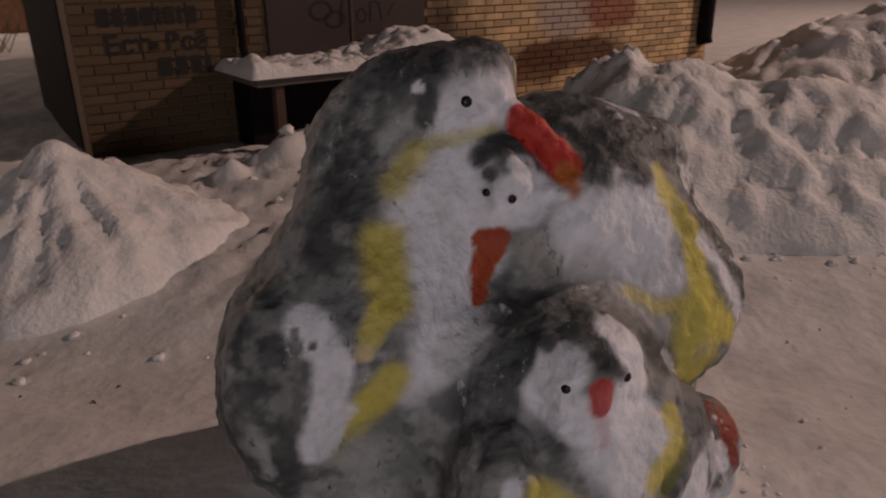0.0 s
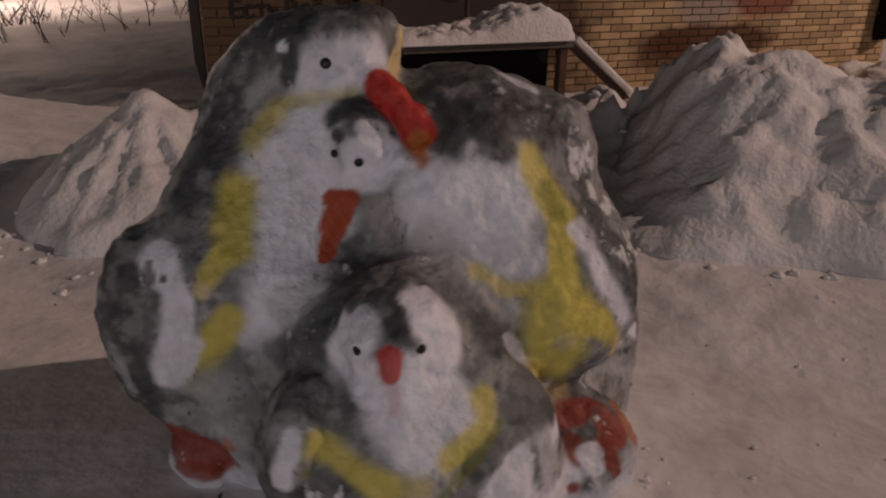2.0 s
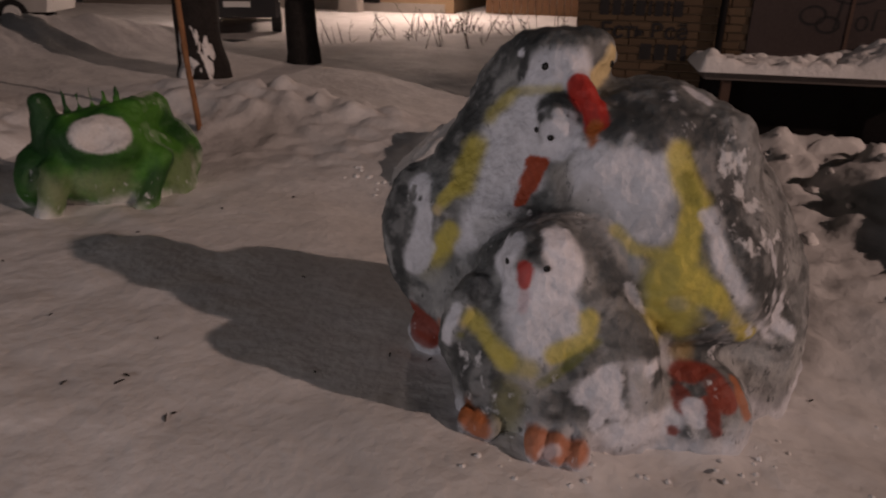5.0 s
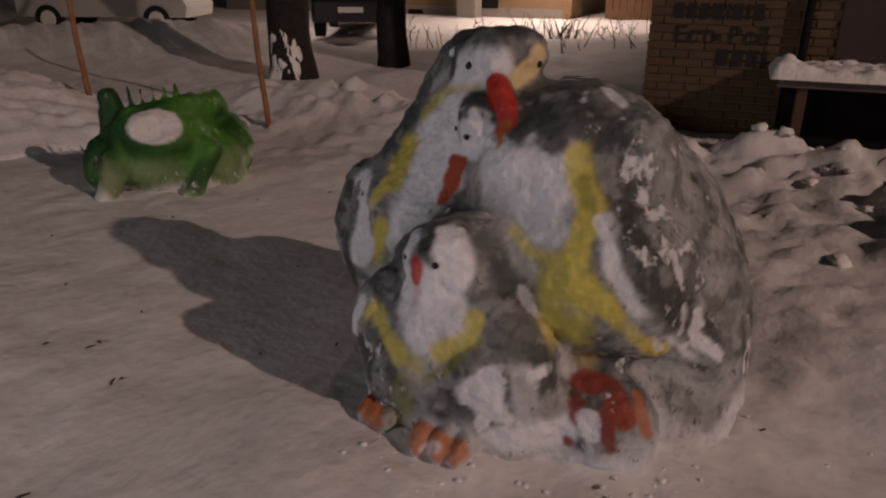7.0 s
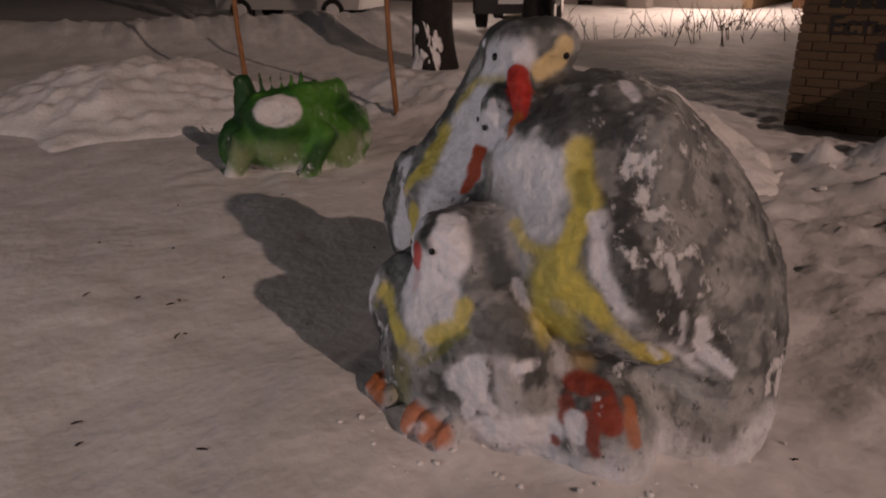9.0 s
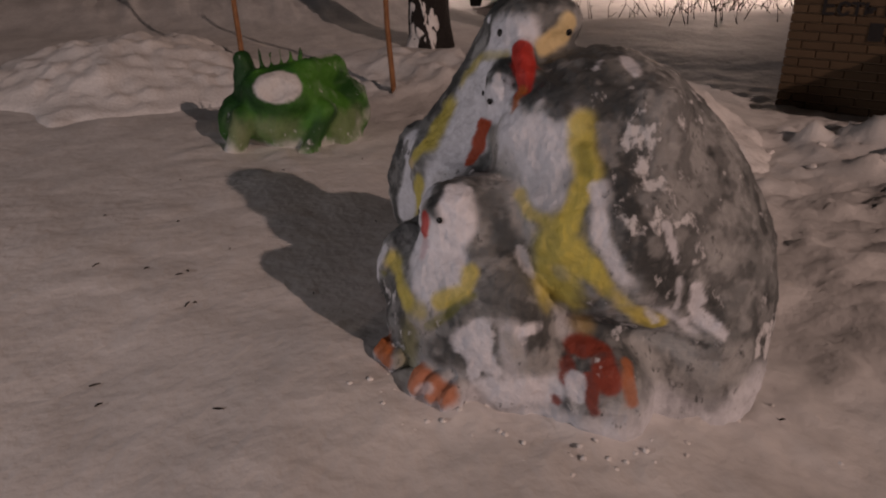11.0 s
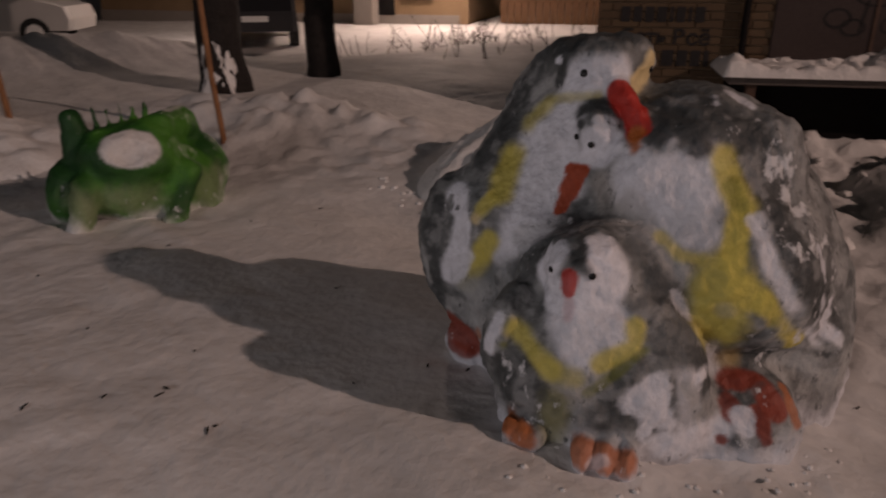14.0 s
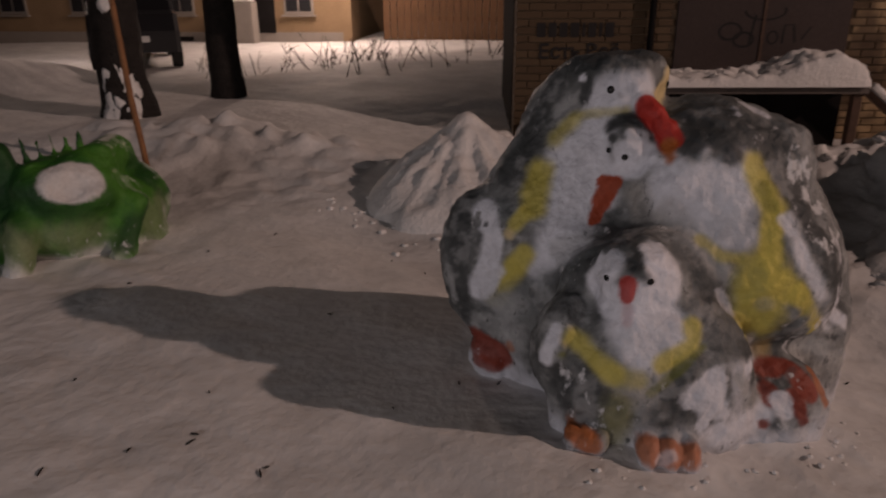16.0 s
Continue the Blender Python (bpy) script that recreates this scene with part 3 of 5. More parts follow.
def build_penguins():
    v, q = surface_net(penguins, (-0.95, 0.98, -0.05), (1.15, 2.75, 1.40), 0.0100)
    n = slope(penguins, v)
    v = v + n * (0.012 * fbm(v, 6, 3, 81) + 0.010 * np.abs(fbm(v, 13, 3, 84, 0.6)) - 0.004)[:, None]
    c = Paint(v, n, GREY)
    mott = fbm(v, 5.5, 4, 91)
    c.lay(smooth(-0.4, 0.4, mott + 0.1), DARK, 0.75)
    c.lay(smooth(0.0, 0.6, fbm(v, 9, 4, 93, 0.65)), LIGHT, 0.6)
    # base of raw snow
    c.lay(smooth(0.20, 0.05, v[:, 2] + 0.06 * mott), WHITE, 0.75)
    # fronts, faces, bands and worn places
    c.line([(0.098, 1.797, 1.313), (-0.046, 1.734, 1.298), (-0.161, 1.710, 1.210), (-0.234, 1.680, 1.099), (-0.229, 1.605, 0.990), (-0.272, 1.551, 0.891)], 0.069, DARK, 0.8, 0.9, 0.5)
    c.line([(0.052, 1.717, 1.284), (0.163, 1.783, 1.263)], 0.051, GREY, 0.7, 0.9, 0.4)
    c.line([(0.044, 1.676, 1.189), (0.151, 1.725, 1.200)], 0.066, WHITE, 0.9, 0.7, 0.3)
    c.line([(0.017, 1.663, 1.155), (0.084, 1.684, 1.171)], 0.039, WHITE, 0.8, 0.8, 0.3)
    c.line([(-0.028, 1.676, 1.214), (-0.046, 1.670, 1.165)], 0.028, DARK, 0.8, 0.6, 0.6)
    c.line([(-0.056, 1.683, 1.232)], 0.016, WHITE, 0.95, 0.3, 0.2)
    c.line([(0.021, 1.613, 1.038), (-0.001, 1.578, 0.916), (0.005, 1.535, 0.768), (0.010, 1.469, 0.675)], 0.096, WHITE, 0.95, 0.9, 0.2)
    c.line([(-0.070, 1.601, 1.006), (-0.092, 1.571, 0.940)], 0.051, WHITE, 0.8, 0.9, 0.3)
    c.line([(0.073, 1.600, 0.925), (0.098, 1.591, 0.836)], 0.057, WHITE, 0.85, 0.9, 0.2)
    c.line([(-0.012, 1.453, 0.653), (-0.050, 1.431, 0.555)], 0.062, WHITE, 0.85, 0.9, 0.3)
    c.line([(-0.255, 1.456, 0.759), (-0.208, 1.432, 0.734)], 0.040, SLATE, 0.8, 0.9, 0.4)
    c.line([(-0.035, 1.639, 1.107), (0.118, 1.687, 1.132)], 0.017, YELLOW, 0.5, 1.1, 0.5)
    c.line([(-0.066, 1.637, 1.088), (-0.111, 1.608, 1.020)], 0.037, YELLOW, 0.7, 1.1, 0.5)
    c.line([(-0.143, 1.546, 0.899), (-0.132, 1.499, 0.827), (-0.118, 1.474, 0.785)], 0.049, YELLOW, 0.9, 1.0, 0.6)
    c.line([(-0.145, 1.446, 0.755), (-0.168, 1.424, 0.710)], 0.031, YELLOW, 0.85, 0.9, 0.4)
    c.line([(-0.119, 1.420, 0.613), (-0.249, 1.437, 0.408)], 0.045, YELLOW, 0.9, 0.8, 0.4)
    c.line([(-0.414, 1.452, 0.746), (-0.398, 1.398, 0.643), (-0.385, 1.381, 0.518), (-0.381, 1.388, 0.401)], 0.050, DARK, 0.85, 0.8, 0.7)
    c.line([(-0.325, 1.454, 0.737), (-0.238, 1.418, 0.667), (-0.284, 1.417, 0.535), (-0.300, 1.412, 0.430)], 0.049, WHITE, 0.95, 0.5, 0.6)
    c.line([(-0.238, 1.427, 0.523), (-0.295, 1.416, 0.437)], 0.029, WHITE, 0.8, 0.7, 0.5)
    c.line([(-0.180, 1.415, 0.680)], 0.026, PALE, 0.85, 0.9, 0.3)
    c.line([(-0.341, 1.443, 0.721), (-0.336, 1.425, 0.684)], 0.012, DARK, 0.9, 0.5, 0.5)
    c.line([(-0.299, 1.432, 0.687)], 0.010, DARK, 0.9, 0.5, 0.3)
    c.line([(-0.299, 1.410, 0.497)], 0.008, DARK, 0.9, 0.5, 0.3)
    c.line([(-0.426, 1.381, 0.460), (-0.418, 1.396, 0.363)], 0.015, LIGHT, 0.7, 0.8, 0.8)
    c.line([(-0.247, 1.443, 0.331), (-0.058, 1.431, 0.466), (0.120, 1.367, 0.626), (0.203, 1.426, 0.719)], 0.066, SLATE, 0.8, 1.0, 0.5)
    c.line([(-0.196, 1.446, 0.370), (0.099, 1.224, 0.490)], 0.050, LIGHT, 0.6, 1.0, 0.5)
    c.line([(-0.313, 1.438, 0.274), (-0.123, 1.427, 0.263)], 0.051, LIGHT, 0.7, 1.0, 0.5)
    c.line([(0.008, 1.459, 0.647), (0.092, 1.500, 0.688)], 0.038, LIGHT, 0.5, 1.1, 0.5)
    c.line([(0.325, 1.623, 0.959), (0.416, 1.657, 0.997), (0.525, 1.722, 0.987)], 0.062, WHITE, 0.95, 0.8, 0.2)
    c.line([(0.340, 1.597, 0.868), (0.527, 1.667, 0.893)], 0.091, WHITE, 0.95, 0.9, 0.2)
    c.line([(0.467, 1.614, 0.782), (0.566, 1.643, 0.772)], 0.066, WHITE, 0.75, 0.9, 0.3)
    c.line([(0.227, 1.604, 0.860), (0.261, 1.594, 0.794), (0.332, 1.564, 0.762)], 0.048, BEIGE, 0.75, 1.1, 0.4)
    c.line([(0.345, 1.596, 0.832), (0.400, 1.598, 0.779)], 0.037, BEIGE, 0.45, 1.1, 0.4)
    c.line([(0.439, 1.570, 0.731), (0.522, 1.576, 0.658)], 0.047, LIGHT, 0.7, 1.0, 0.4)
    c.line([(0.277, 1.761, 1.118), (0.365, 1.669, 1.030)], 0.049, DARK, 0.9, 0.8, 0.4)
    c.line([(0.367, 1.783, 1.128), (0.491, 1.789, 1.083), (0.589, 1.856, 1.036)], 0.091, DARK, 0.75, 0.9, 0.6)
    c.line([(0.465, 1.701, 1.024), (0.384, 1.647, 0.993)], 0.022, SLATE, 0.6, 1.1, 0.3)
    c.line([(0.557, 1.753, 0.987), (0.598, 1.734, 0.911), (0.645, 1.740, 0.857)], 0.048, YELLOW, 0.9, 0.8, 0.35)
    c.line([(0.595, 1.739, 0.918), (0.644, 1.727, 0.842)], 0.026, OLIVE, 0.6, 1.0, 0.5)
    c.line([(0.652, 1.711, 0.812), (0.677, 1.662, 0.695)], 0.037, YELLOW, 0.92, 0.7, 0.4)
    c.line([(0.667, 1.641, 0.643), (0.656, 1.651, 0.480)], 0.086, YELLOW, 0.85, 0.9, 0.5)
    c.line([(0.713, 1.666, 0.630), (0.753, 1.691, 0.596)], 0.048, YELLOW, 0.85, 0.8, 0.4)
    c.line([(0.767, 1.706, 0.586), (0.803, 1.928, 0.382)], 0.038, YELLOW, 0.9, 0.7, 0.4)
    c.line([(0.463, 1.596, 0.740), (0.532, 1.604, 0.694), (0.592, 1.631, 0.696)], 0.022, YELLOW, 0.65, 1.0, 0.4)
    c.line([(0.682, 1.646, 0.550)], 0.026, LIGHT, 0.35, 1.2, 0.6)
    c.line([(0.675, 1.731, 0.349)], 0.044, TAN, 0.6, 1.2, 0.4)
    c.line([(0.696, 1.762, 0.818), (0.756, 1.726, 0.698), (0.816, 1.773, 0.587), (0.838, 2.055, 0.360)], 0.031, WHITE, 0.85, 0.7, 0.7)
    c.line([(0.683, 1.874, 0.916), (0.769, 1.809, 0.769), (0.837, 1.829, 0.632), (0.851, 2.101, 0.391)], 0.054, DARK, 0.85, 0.7, 0.7)
    c.line([(0.761, 1.869, 0.352), (0.836, 2.052, 0.311)], 0.013, DARK, 0.8, 0.7, 0.4)
    c.line([(0.770, 1.951, 0.243), (0.872, 2.113, 0.163)], 0.076, LIGHT, 0.6, 1.0, 0.5)
    c.line([(0.382, 1.734, 1.093), (0.488, 1.712, 1.021)], 0.048, DARK, 0.9, 0.8, 0.4)
    c.line([(0.482, 1.820, 1.105), (0.581, 1.841, 1.034)], 0.071, DARK, 0.7, 1.0, 0.7)
    c.line([(0.620, 1.832, 0.979), (0.716, 1.830, 0.843), (0.827, 1.846, 0.683), (0.850, 1.913, 0.525)], 0.072, DARK, 0.8, 0.9, 0.8)
    c.line([(0.688, 2.034, 0.976), (0.755, 2.099, 0.770), (0.837, 2.114, 0.572)], 0.080, LIGHT, 0.45, 1.2, 1.0)
    c.line([(0.682, 1.927, 0.985), (0.759, 1.931, 0.811)], 0.049, LIGHT, 0.35, 1.2, 1.0)
    c.line([(0.438, 1.955, 1.154), (0.521, 1.945, 1.119)], 0.019, WHITE, 0.8, 0.6, 1.0)
    c.line([(0.439, 2.096, 1.123), (0.439, 2.162, 1.087)], 0.015, WHITE, 0.8, 0.6, 1.0)
    c.line([(0.459, 1.841, 1.124), (0.438, 1.871, 1.143)], 0.012, WHITE, 0.7, 0.6, 1.0)
    c.line([(0.821, 1.908, 0.722), (0.854, 1.941, 0.611)], 0.010, WHITE, 0.7, 0.6, 1.2)
    c.line([(0.854, 1.961, 0.554), (0.835, 1.971, 0.450)], 0.010, WHITE, 0.6, 0.6, 1.0)
    c.line([(0.847, 2.030, 0.511), (0.844, 2.069, 0.398), (0.865, 2.135, 0.338)], 0.027, WHITE, 0.9, 0.5, 1.2)
    c.line([(0.828, 2.015, 0.380)], 0.018, WHITE, 0.9, 0.4, 0.8)
    c.line([(0.846, 2.071, 0.437), (0.851, 2.112, 0.403)], 0.011, DARK, 0.7, 0.6, 0.9)
    c.line([(0.700, 2.335, 0.718), (0.747, 2.348, 0.623)], 0.019, DARK, 0.85, 0.6, 0.5)
    c.line([(0.606, 2.332, 0.834), (0.682, 2.350, 0.728)], 0.027, DARK, 0.6, 0.8, 0.6)
    c.line([(0.777, 1.970, 0.249), (0.887, 2.193, 0.229)], 0.083, LIGHT, 0.65, 1.0, 0.6)
    c.line([(0.752, 1.867, 0.343), (0.796, 1.966, 0.333), (0.855, 2.096, 0.291)], 0.011, DARK, 0.8, 0.7, 0.4)
    c.line([(0.671, 1.738, 0.822), (0.754, 1.739, 0.719), (0.824, 1.789, 0.570), (0.807, 1.921, 0.397)], 0.015, WHITE, 0.75, 0.8, 0.7)
    c.line([(0.090, 1.637, 1.076), (0.138, 1.657, 1.104), (0.193, 1.684, 1.090)], 0.028, DARK, 0.85, 0.6, 0.5)
    c.line([(0.108, 1.609, 1.043)], 0.021, DARK, 0.9, 0.7, 0.5)
    c.line([(0.264, 1.657, 1.018)], 0.015, DARK, 0.8, 0.7, 0.6)
    c.line([(0.170, 1.605, 0.995), (0.218, 1.638, 0.986)], 0.054, WHITE, 0.97, 0.5, 0.3)
    c.line([(0.173, 1.623, 1.060), (0.204, 1.643, 1.052)], 0.022, WHITE, 0.7, 0.8, 0.6)
    c.line([(0.150, 1.613, 0.937), (0.214, 1.628, 0.943)], 0.034, WHITE, 0.9, 0.7, 0.3)
    c.line([(0.160, 1.370, 0.646), (0.131, 1.310, 0.569), (0.109, 1.238, 0.518)], 0.047, DARK, 0.75, 0.9, 0.7)
    c.line([(0.437, 1.489, 0.699), (0.524, 1.531, 0.598), (0.612, 1.529, 0.503), (0.671, 1.550, 0.418)], 0.051, DARK, 0.75, 0.9, 0.8)
    c.line([(0.188, 1.417, 0.708), (0.336, 1.503, 0.751)], 0.029, DARK, 0.6, 0.9, 0.8)
    c.line([(0.258, 1.327, 0.689), (0.230, 1.328, 0.604), (0.291, 1.306, 0.584)], 0.059, WHITE, 0.97, 0.5, 0.35)
    c.line([(0.406, 1.390, 0.721), (0.442, 1.387, 0.650), (0.426, 1.355, 0.601)], 0.068, WHITE, 0.97, 0.5, 0.35)
    c.line([(0.363, 1.314, 0.604), (0.375, 1.319, 0.559)], 0.058, WHITE, 0.95, 0.8, 0.2)
    c.line([(0.326, 1.369, 0.745), (0.350, 1.329, 0.702)], 0.029, DARK, 0.97, 0.6, 0.5)
    c.line([(0.267, 1.400, 0.744), (0.236, 1.374, 0.715)], 0.016, DARK, 0.7, 0.7, 0.8)
    c.line([(0.382, 1.439, 0.745)], 0.017, WHITE, 0.9, 0.5, 0.5)
    c.line([(0.365, 1.294, 0.509), (0.416, 1.285, 0.444)], 0.080, WHITE, 0.95, 0.9, 0.2)
    c.line([(0.470, 1.359, 0.530), (0.504, 1.358, 0.486)], 0.052, WHITE, 0.9, 0.9, 0.3)
    c.line([(0.358, 1.235, 0.344), (0.412, 1.251, 0.299)], 0.046, BEIGE, 0.7, 1.1, 0.4)
    c.line([(0.193, 1.201, 0.310), (0.273, 1.203, 0.239)], 0.058, DARK, 0.7, 0.9, 0.6)
    c.line([(0.523, 1.307, 0.249), (0.609, 1.381, 0.301)], 0.065, DARK, 0.7, 0.9, 0.6)
    c.line([(0.141, 1.200, 0.464), (0.124, 1.182, 0.364)], 0.034, WHITE, 0.92, 0.5, 0.6)
    c.line([(0.200, 1.224, 0.446), (0.275, 1.229, 0.397), (0.347, 1.234, 0.360)], 0.037, YELLOW, 0.85, 1.0, 0.4)
    c.line([(0.531, 1.398, 0.518), (0.544, 1.376, 0.464), (0.477, 1.306, 0.401)], 0.030, YELLOW, 0.85, 0.9, 0.4)
    c.line([(0.338, 1.232, 0.357), (0.421, 1.262, 0.348)], 0.032, YELLOW, 0.5, 1.2, 0.4)
    c.line([(0.571, 1.397, 0.456), (0.529, 1.334, 0.386), (0.458, 1.273, 0.304)], 0.016, OLIVE, 0.75, 0.9, 0.5)
    c.line([(0.177, 1.193, 0.386)], 0.021, OLIVE, 0.7, 0.9, 0.6)
    c.line([(0.378, 1.232, 0.252), (0.364, 1.228, 0.097)], 0.044, OCHRE, 0.6, 1.1, 0.4)
    c.line([(0.345, 1.310, 0.572), (0.353, 1.297, 0.516)], 0.016, PINK, 0.4, 1.1, 0.3)
    c.line([(0.637, 1.416, 0.316), (0.628, 1.396, 0.251), (0.616, 1.381, 0.191)], 0.027, WHITE, 0.9, 0.4, 0.9)
    c.line([(0.679, 1.490, 0.359), (0.699, 1.486, 0.183)], 0.048, WHITE, 0.6, 0.8, 0.9)
    c.line([(0.411, 1.508, 0.724), (0.547, 1.492, 0.559), (0.640, 1.518, 0.469)], 0.058, GREY, 0.6, 1.0, 0.9)
    c.line([(0.478, 1.528, 0.672), (0.541, 1.522, 0.569)], 0.031, DARK, 0.7, 0.9, 0.9)
    c.line([(0.550, 1.563, 0.586), (0.593, 1.589, 0.498)], 0.012, WHITE, 0.5, 0.7, 1.2)
    c.line([(0.358, 1.388, 0.749), (0.418, 1.386, 0.706)], 0.024, WHITE, 0.85, 0.5, 0.7)
    c.line([(0.687, 1.509, 0.364), (0.689, 1.575, 0.371)], 0.027, WHITE, 0.92, 0.35, 0.9)
    c.line([(0.620, 1.402, 0.346), (0.588, 1.360, 0.275), (0.668, 1.439, 0.209)], 0.044, WHITE, 0.9, 0.5, 1.2)
    c.line([(0.676, 1.478, 0.345), (0.719, 1.536, 0.201)], 0.024, LIGHT, 0.7, 0.9, 0.5)
    c.line([(0.660, 1.564, 0.433), (0.708, 1.583, 0.303)], 0.022, DARK, 0.65, 0.8, 0.9)
    c.line([(0.642, 1.667, 0.402), (0.658, 1.687, 0.308)], 0.027, WHITE, 0.5, 1.1, 0.6)
    c.line([(0.643, 1.413, 0.135), (0.727, 1.599, 0.149)], 0.054, WHITE, 0.9, 0.9, 0.4)
    c.line([(0.187, 1.879, 1.238), (0.182, 1.859, 1.203), (0.190, 1.786, 1.163)], 0.038, PALE, 0.9, 0.6, 0.3)
    c.line([(0.237, 1.154, 0.145), (0.316, 1.154, 0.120)], 0.037, ORANGE, 0.85, 0.8, 0.9)
    c.line([(0.495, 1.206, 0.146), (0.605, 1.269, 0.131)], 0.047, ORANGE, 0.85, 0.8, 0.9)
    c.line([(0.538, 1.223, 0.106), (0.573, 1.239, 0.136)], 0.016, WHITE, 0.5, 0.9, 1.0)
    c.line([(0.697, 1.703, 0.289), (0.769, 1.757, 0.290), (0.854, 1.746, 0.224)], 0.038, FOOT_RED, 0.95, 0.6, 0.5)
    c.line([(0.727, 1.657, 0.238), (0.753, 1.652, 0.205)], 0.026, FOOT_RED, 0.85, 0.6, 0.8)
    c.line([(0.815, 1.694, 0.212), (0.859, 1.697, 0.132)], 0.026, FOOT_RED, 0.85, 0.6, 0.8)
    c.line([(0.782, 1.662, 0.202), (0.811, 1.659, 0.152)], 0.026, WHITE, 0.85, 0.5, 0.9)
    c.line([(0.749, 1.618, 0.116)], 0.018, FOOT_RED, 0.9, 0.5, 0.5)
    c.line([(0.830, 1.816, 0.270), (0.907, 1.805, 0.170)], 0.019, ORANGE, 0.75, 0.8, 0.8)
    c.line([(0.776, 1.716, 0.267), (0.788, 1.764, 0.284)], 0.014, DARK, 0.5, 0.9, 0.8)
    c.line([(-0.344, 1.459, 0.167), (-0.235, 1.450, 0.137)], 0.062, FOOT_RED, 0.92, 0.5, 0.5)
    c.line([(-0.327, 1.423, 0.100), (-0.234, 1.434, 0.094)], 0.036, FOOT_RED, 0.85, 0.6, 0.7)
    c.line([(-0.169, 1.437, 0.205)], 0.021, ORANGE, 0.6, 0.9, 0.5)
    # beaks and feet
    c.line([(0.195, 1.70, 1.15), (0.268, 1.68, 1.09), (0.295, 1.67, 1.045)], 0.046, RED, 0.97, 0.25, 0.15)
    c.line([(0.300, 1.665, 1.025), (0.318, 1.655, 0.985)], 0.034, ORANGE, 0.95, 0.5, 0.2)
    c.line([(0.092, 1.595, 0.885), (0.140, 1.607, 0.885)], 0.024, TERRA, 1.0, 0.25, 0.15)
    c.line([(0.115, 1.59, 0.862), (0.100, 1.575, 0.81)], 0.038, TERRA, 1.0, 0.25, 0.1)
    c.line([(0.100, 1.575, 0.81), (0.072, 1.565, 0.71)], 0.026, TERRA, 1.0, 0.25, 0.1)
    c.line([(0.340, 1.298, 0.650), (0.343, 1.285, 0.605)], 0.030, RED, 0.9, 0.3, 0.2)
    grey = smooth(0.45, 0.25, c.c.mean(1)) * smooth(0.16, 0.05, c.c.max(1) - c.c.min(1))
    c.lay(grey * smooth(0.05, 0.55, fbm(v, 10, 4, 95, 0.65)), LIGHT, 0.42)
    c.lay(grey * smooth(0.10, 0.55, fbm(v, 12, 4, 96, 0.65)), DARK, 0.6)
    # how far the paint has worn to bare snow, and where dark paint is flecked over white
    tone = c.c.mean(1)
    hue = c.c.max(1) - c.c.min(1)
    edge = np.exp(-((tone - 0.40) / 0.24) ** 2) * smooth(0.22, 0.08, hue)
    dark = smooth(0.30, 0.10, tone) * smooth(0.2, 0.08, hue)
    low = smooth(0.35, 0.10, v[:, 2])
    back = smooth(1.70, 1.95, v[:, 1]) * smooth(0.35, 0.55, v[:, 0])
    streak = smooth(0.0, 0.6, fbm(v * np.array([1, 1, 0.45]), 4.5, 3, 99))
    bare = np.clip(dark * (0.10 + 0.22 * back + 0.40 * streak * (0.3 + 0.7 * back)) + 0.22 * edge * streak + 0.30 * low * dark + 0.12 * smooth(0.1, 0.25, hue) * low, 0, 0.7)
    fleck = np.clip(0.34 * edge + 0.03 * smooth(0.5, 0.65, tone), 0, 0.6)
    worn = np.stack([bare, fleck, np.zeros(len(v))], 1)
    eyes = []
    for place, r in (((0.057, 1.681, 1.199), 0.014), ((0.178, 1.885, 1.207), 0.013), ((0.262, 1.31, 0.649), 0.012), ((0.400, 1.337, 0.661), 0.012),
                     ((0.165, 1.60, 0.983), 0.011), ((0.103, 1.604, 1.00), 0.010)):
        eyes.append((*on_surface(penguins, place), r))
    finish_sculpture("penguin_sculpture", v, q, c.c, worn, eyes, [PAINT, BLACK],
                     "snow sculpture of huddled penguins painted black, white, yellow and red", "snow sculpture")


FROG = pose(-3.45, 1.28, -0.05, 0, 0, -16)


def frog(p):
    d = ellipsoid(p, (-0.06, 0.03, 0.20), (0.44, 0.52, 0.34))
    d = blend(d, ellipsoid(p, (0.12, 0.0, 0.42), (0.31, 0.33, 0.22)), 0.08)
    # eye bumps: an upright one and a longer one that runs back
    d = blend(d, capsule(p, (0.04, -0.30, 0.45), (0.02, -0.32, 0.66), 0.10, 0.065), 0.04)
    d = blend(d, capsule(p, (0.10, 0.23, 0.56), (-0.14, 0.36, 0.54), 0.115, 0.12), 0.05)
    # haunches and front legs
    d = blend(d, ellipsoid(p, (-0.22, 0.47, 0.24), (0.25, 0.17, 0.22), 14), 0.14)
    d = blend(d, ellipsoid(p, (-0.02, -0.42, 0.16), (0.27, 0.13, 0.22), -12), 0.10)
    for a, b in (((0.30, 0.34, 0.30), (0.43, 0.20, 0.02)), ((0.30, -0.32, 0.28), (0.40, -0.38, 0.02))):
        d = blend(d, capsule(p, a, b, 0.08, 0.085), 0.07)
    d = blend(d, ellipsoid(p, (0.02, 0.38, 0.02), (0.26, 0.20, 0.12), 20), 0.12)
    # crown of short spikes
    for k in range(5):
        y = -0.17 + 0.075 * k
        d = blend(d, capsule(p, (0.02, y, 0.58), (0.0, y * 1.1, 0.74 - 0.02 * (k % 2)), 0.024, 0.010), 0.012)
    # the open mouth is scooped out
    return -blend(-d, ellipsoid(p, (0.45, 0.0, 0.54), (0.10, 0.20, 0.13), 0, 30), 0.02)


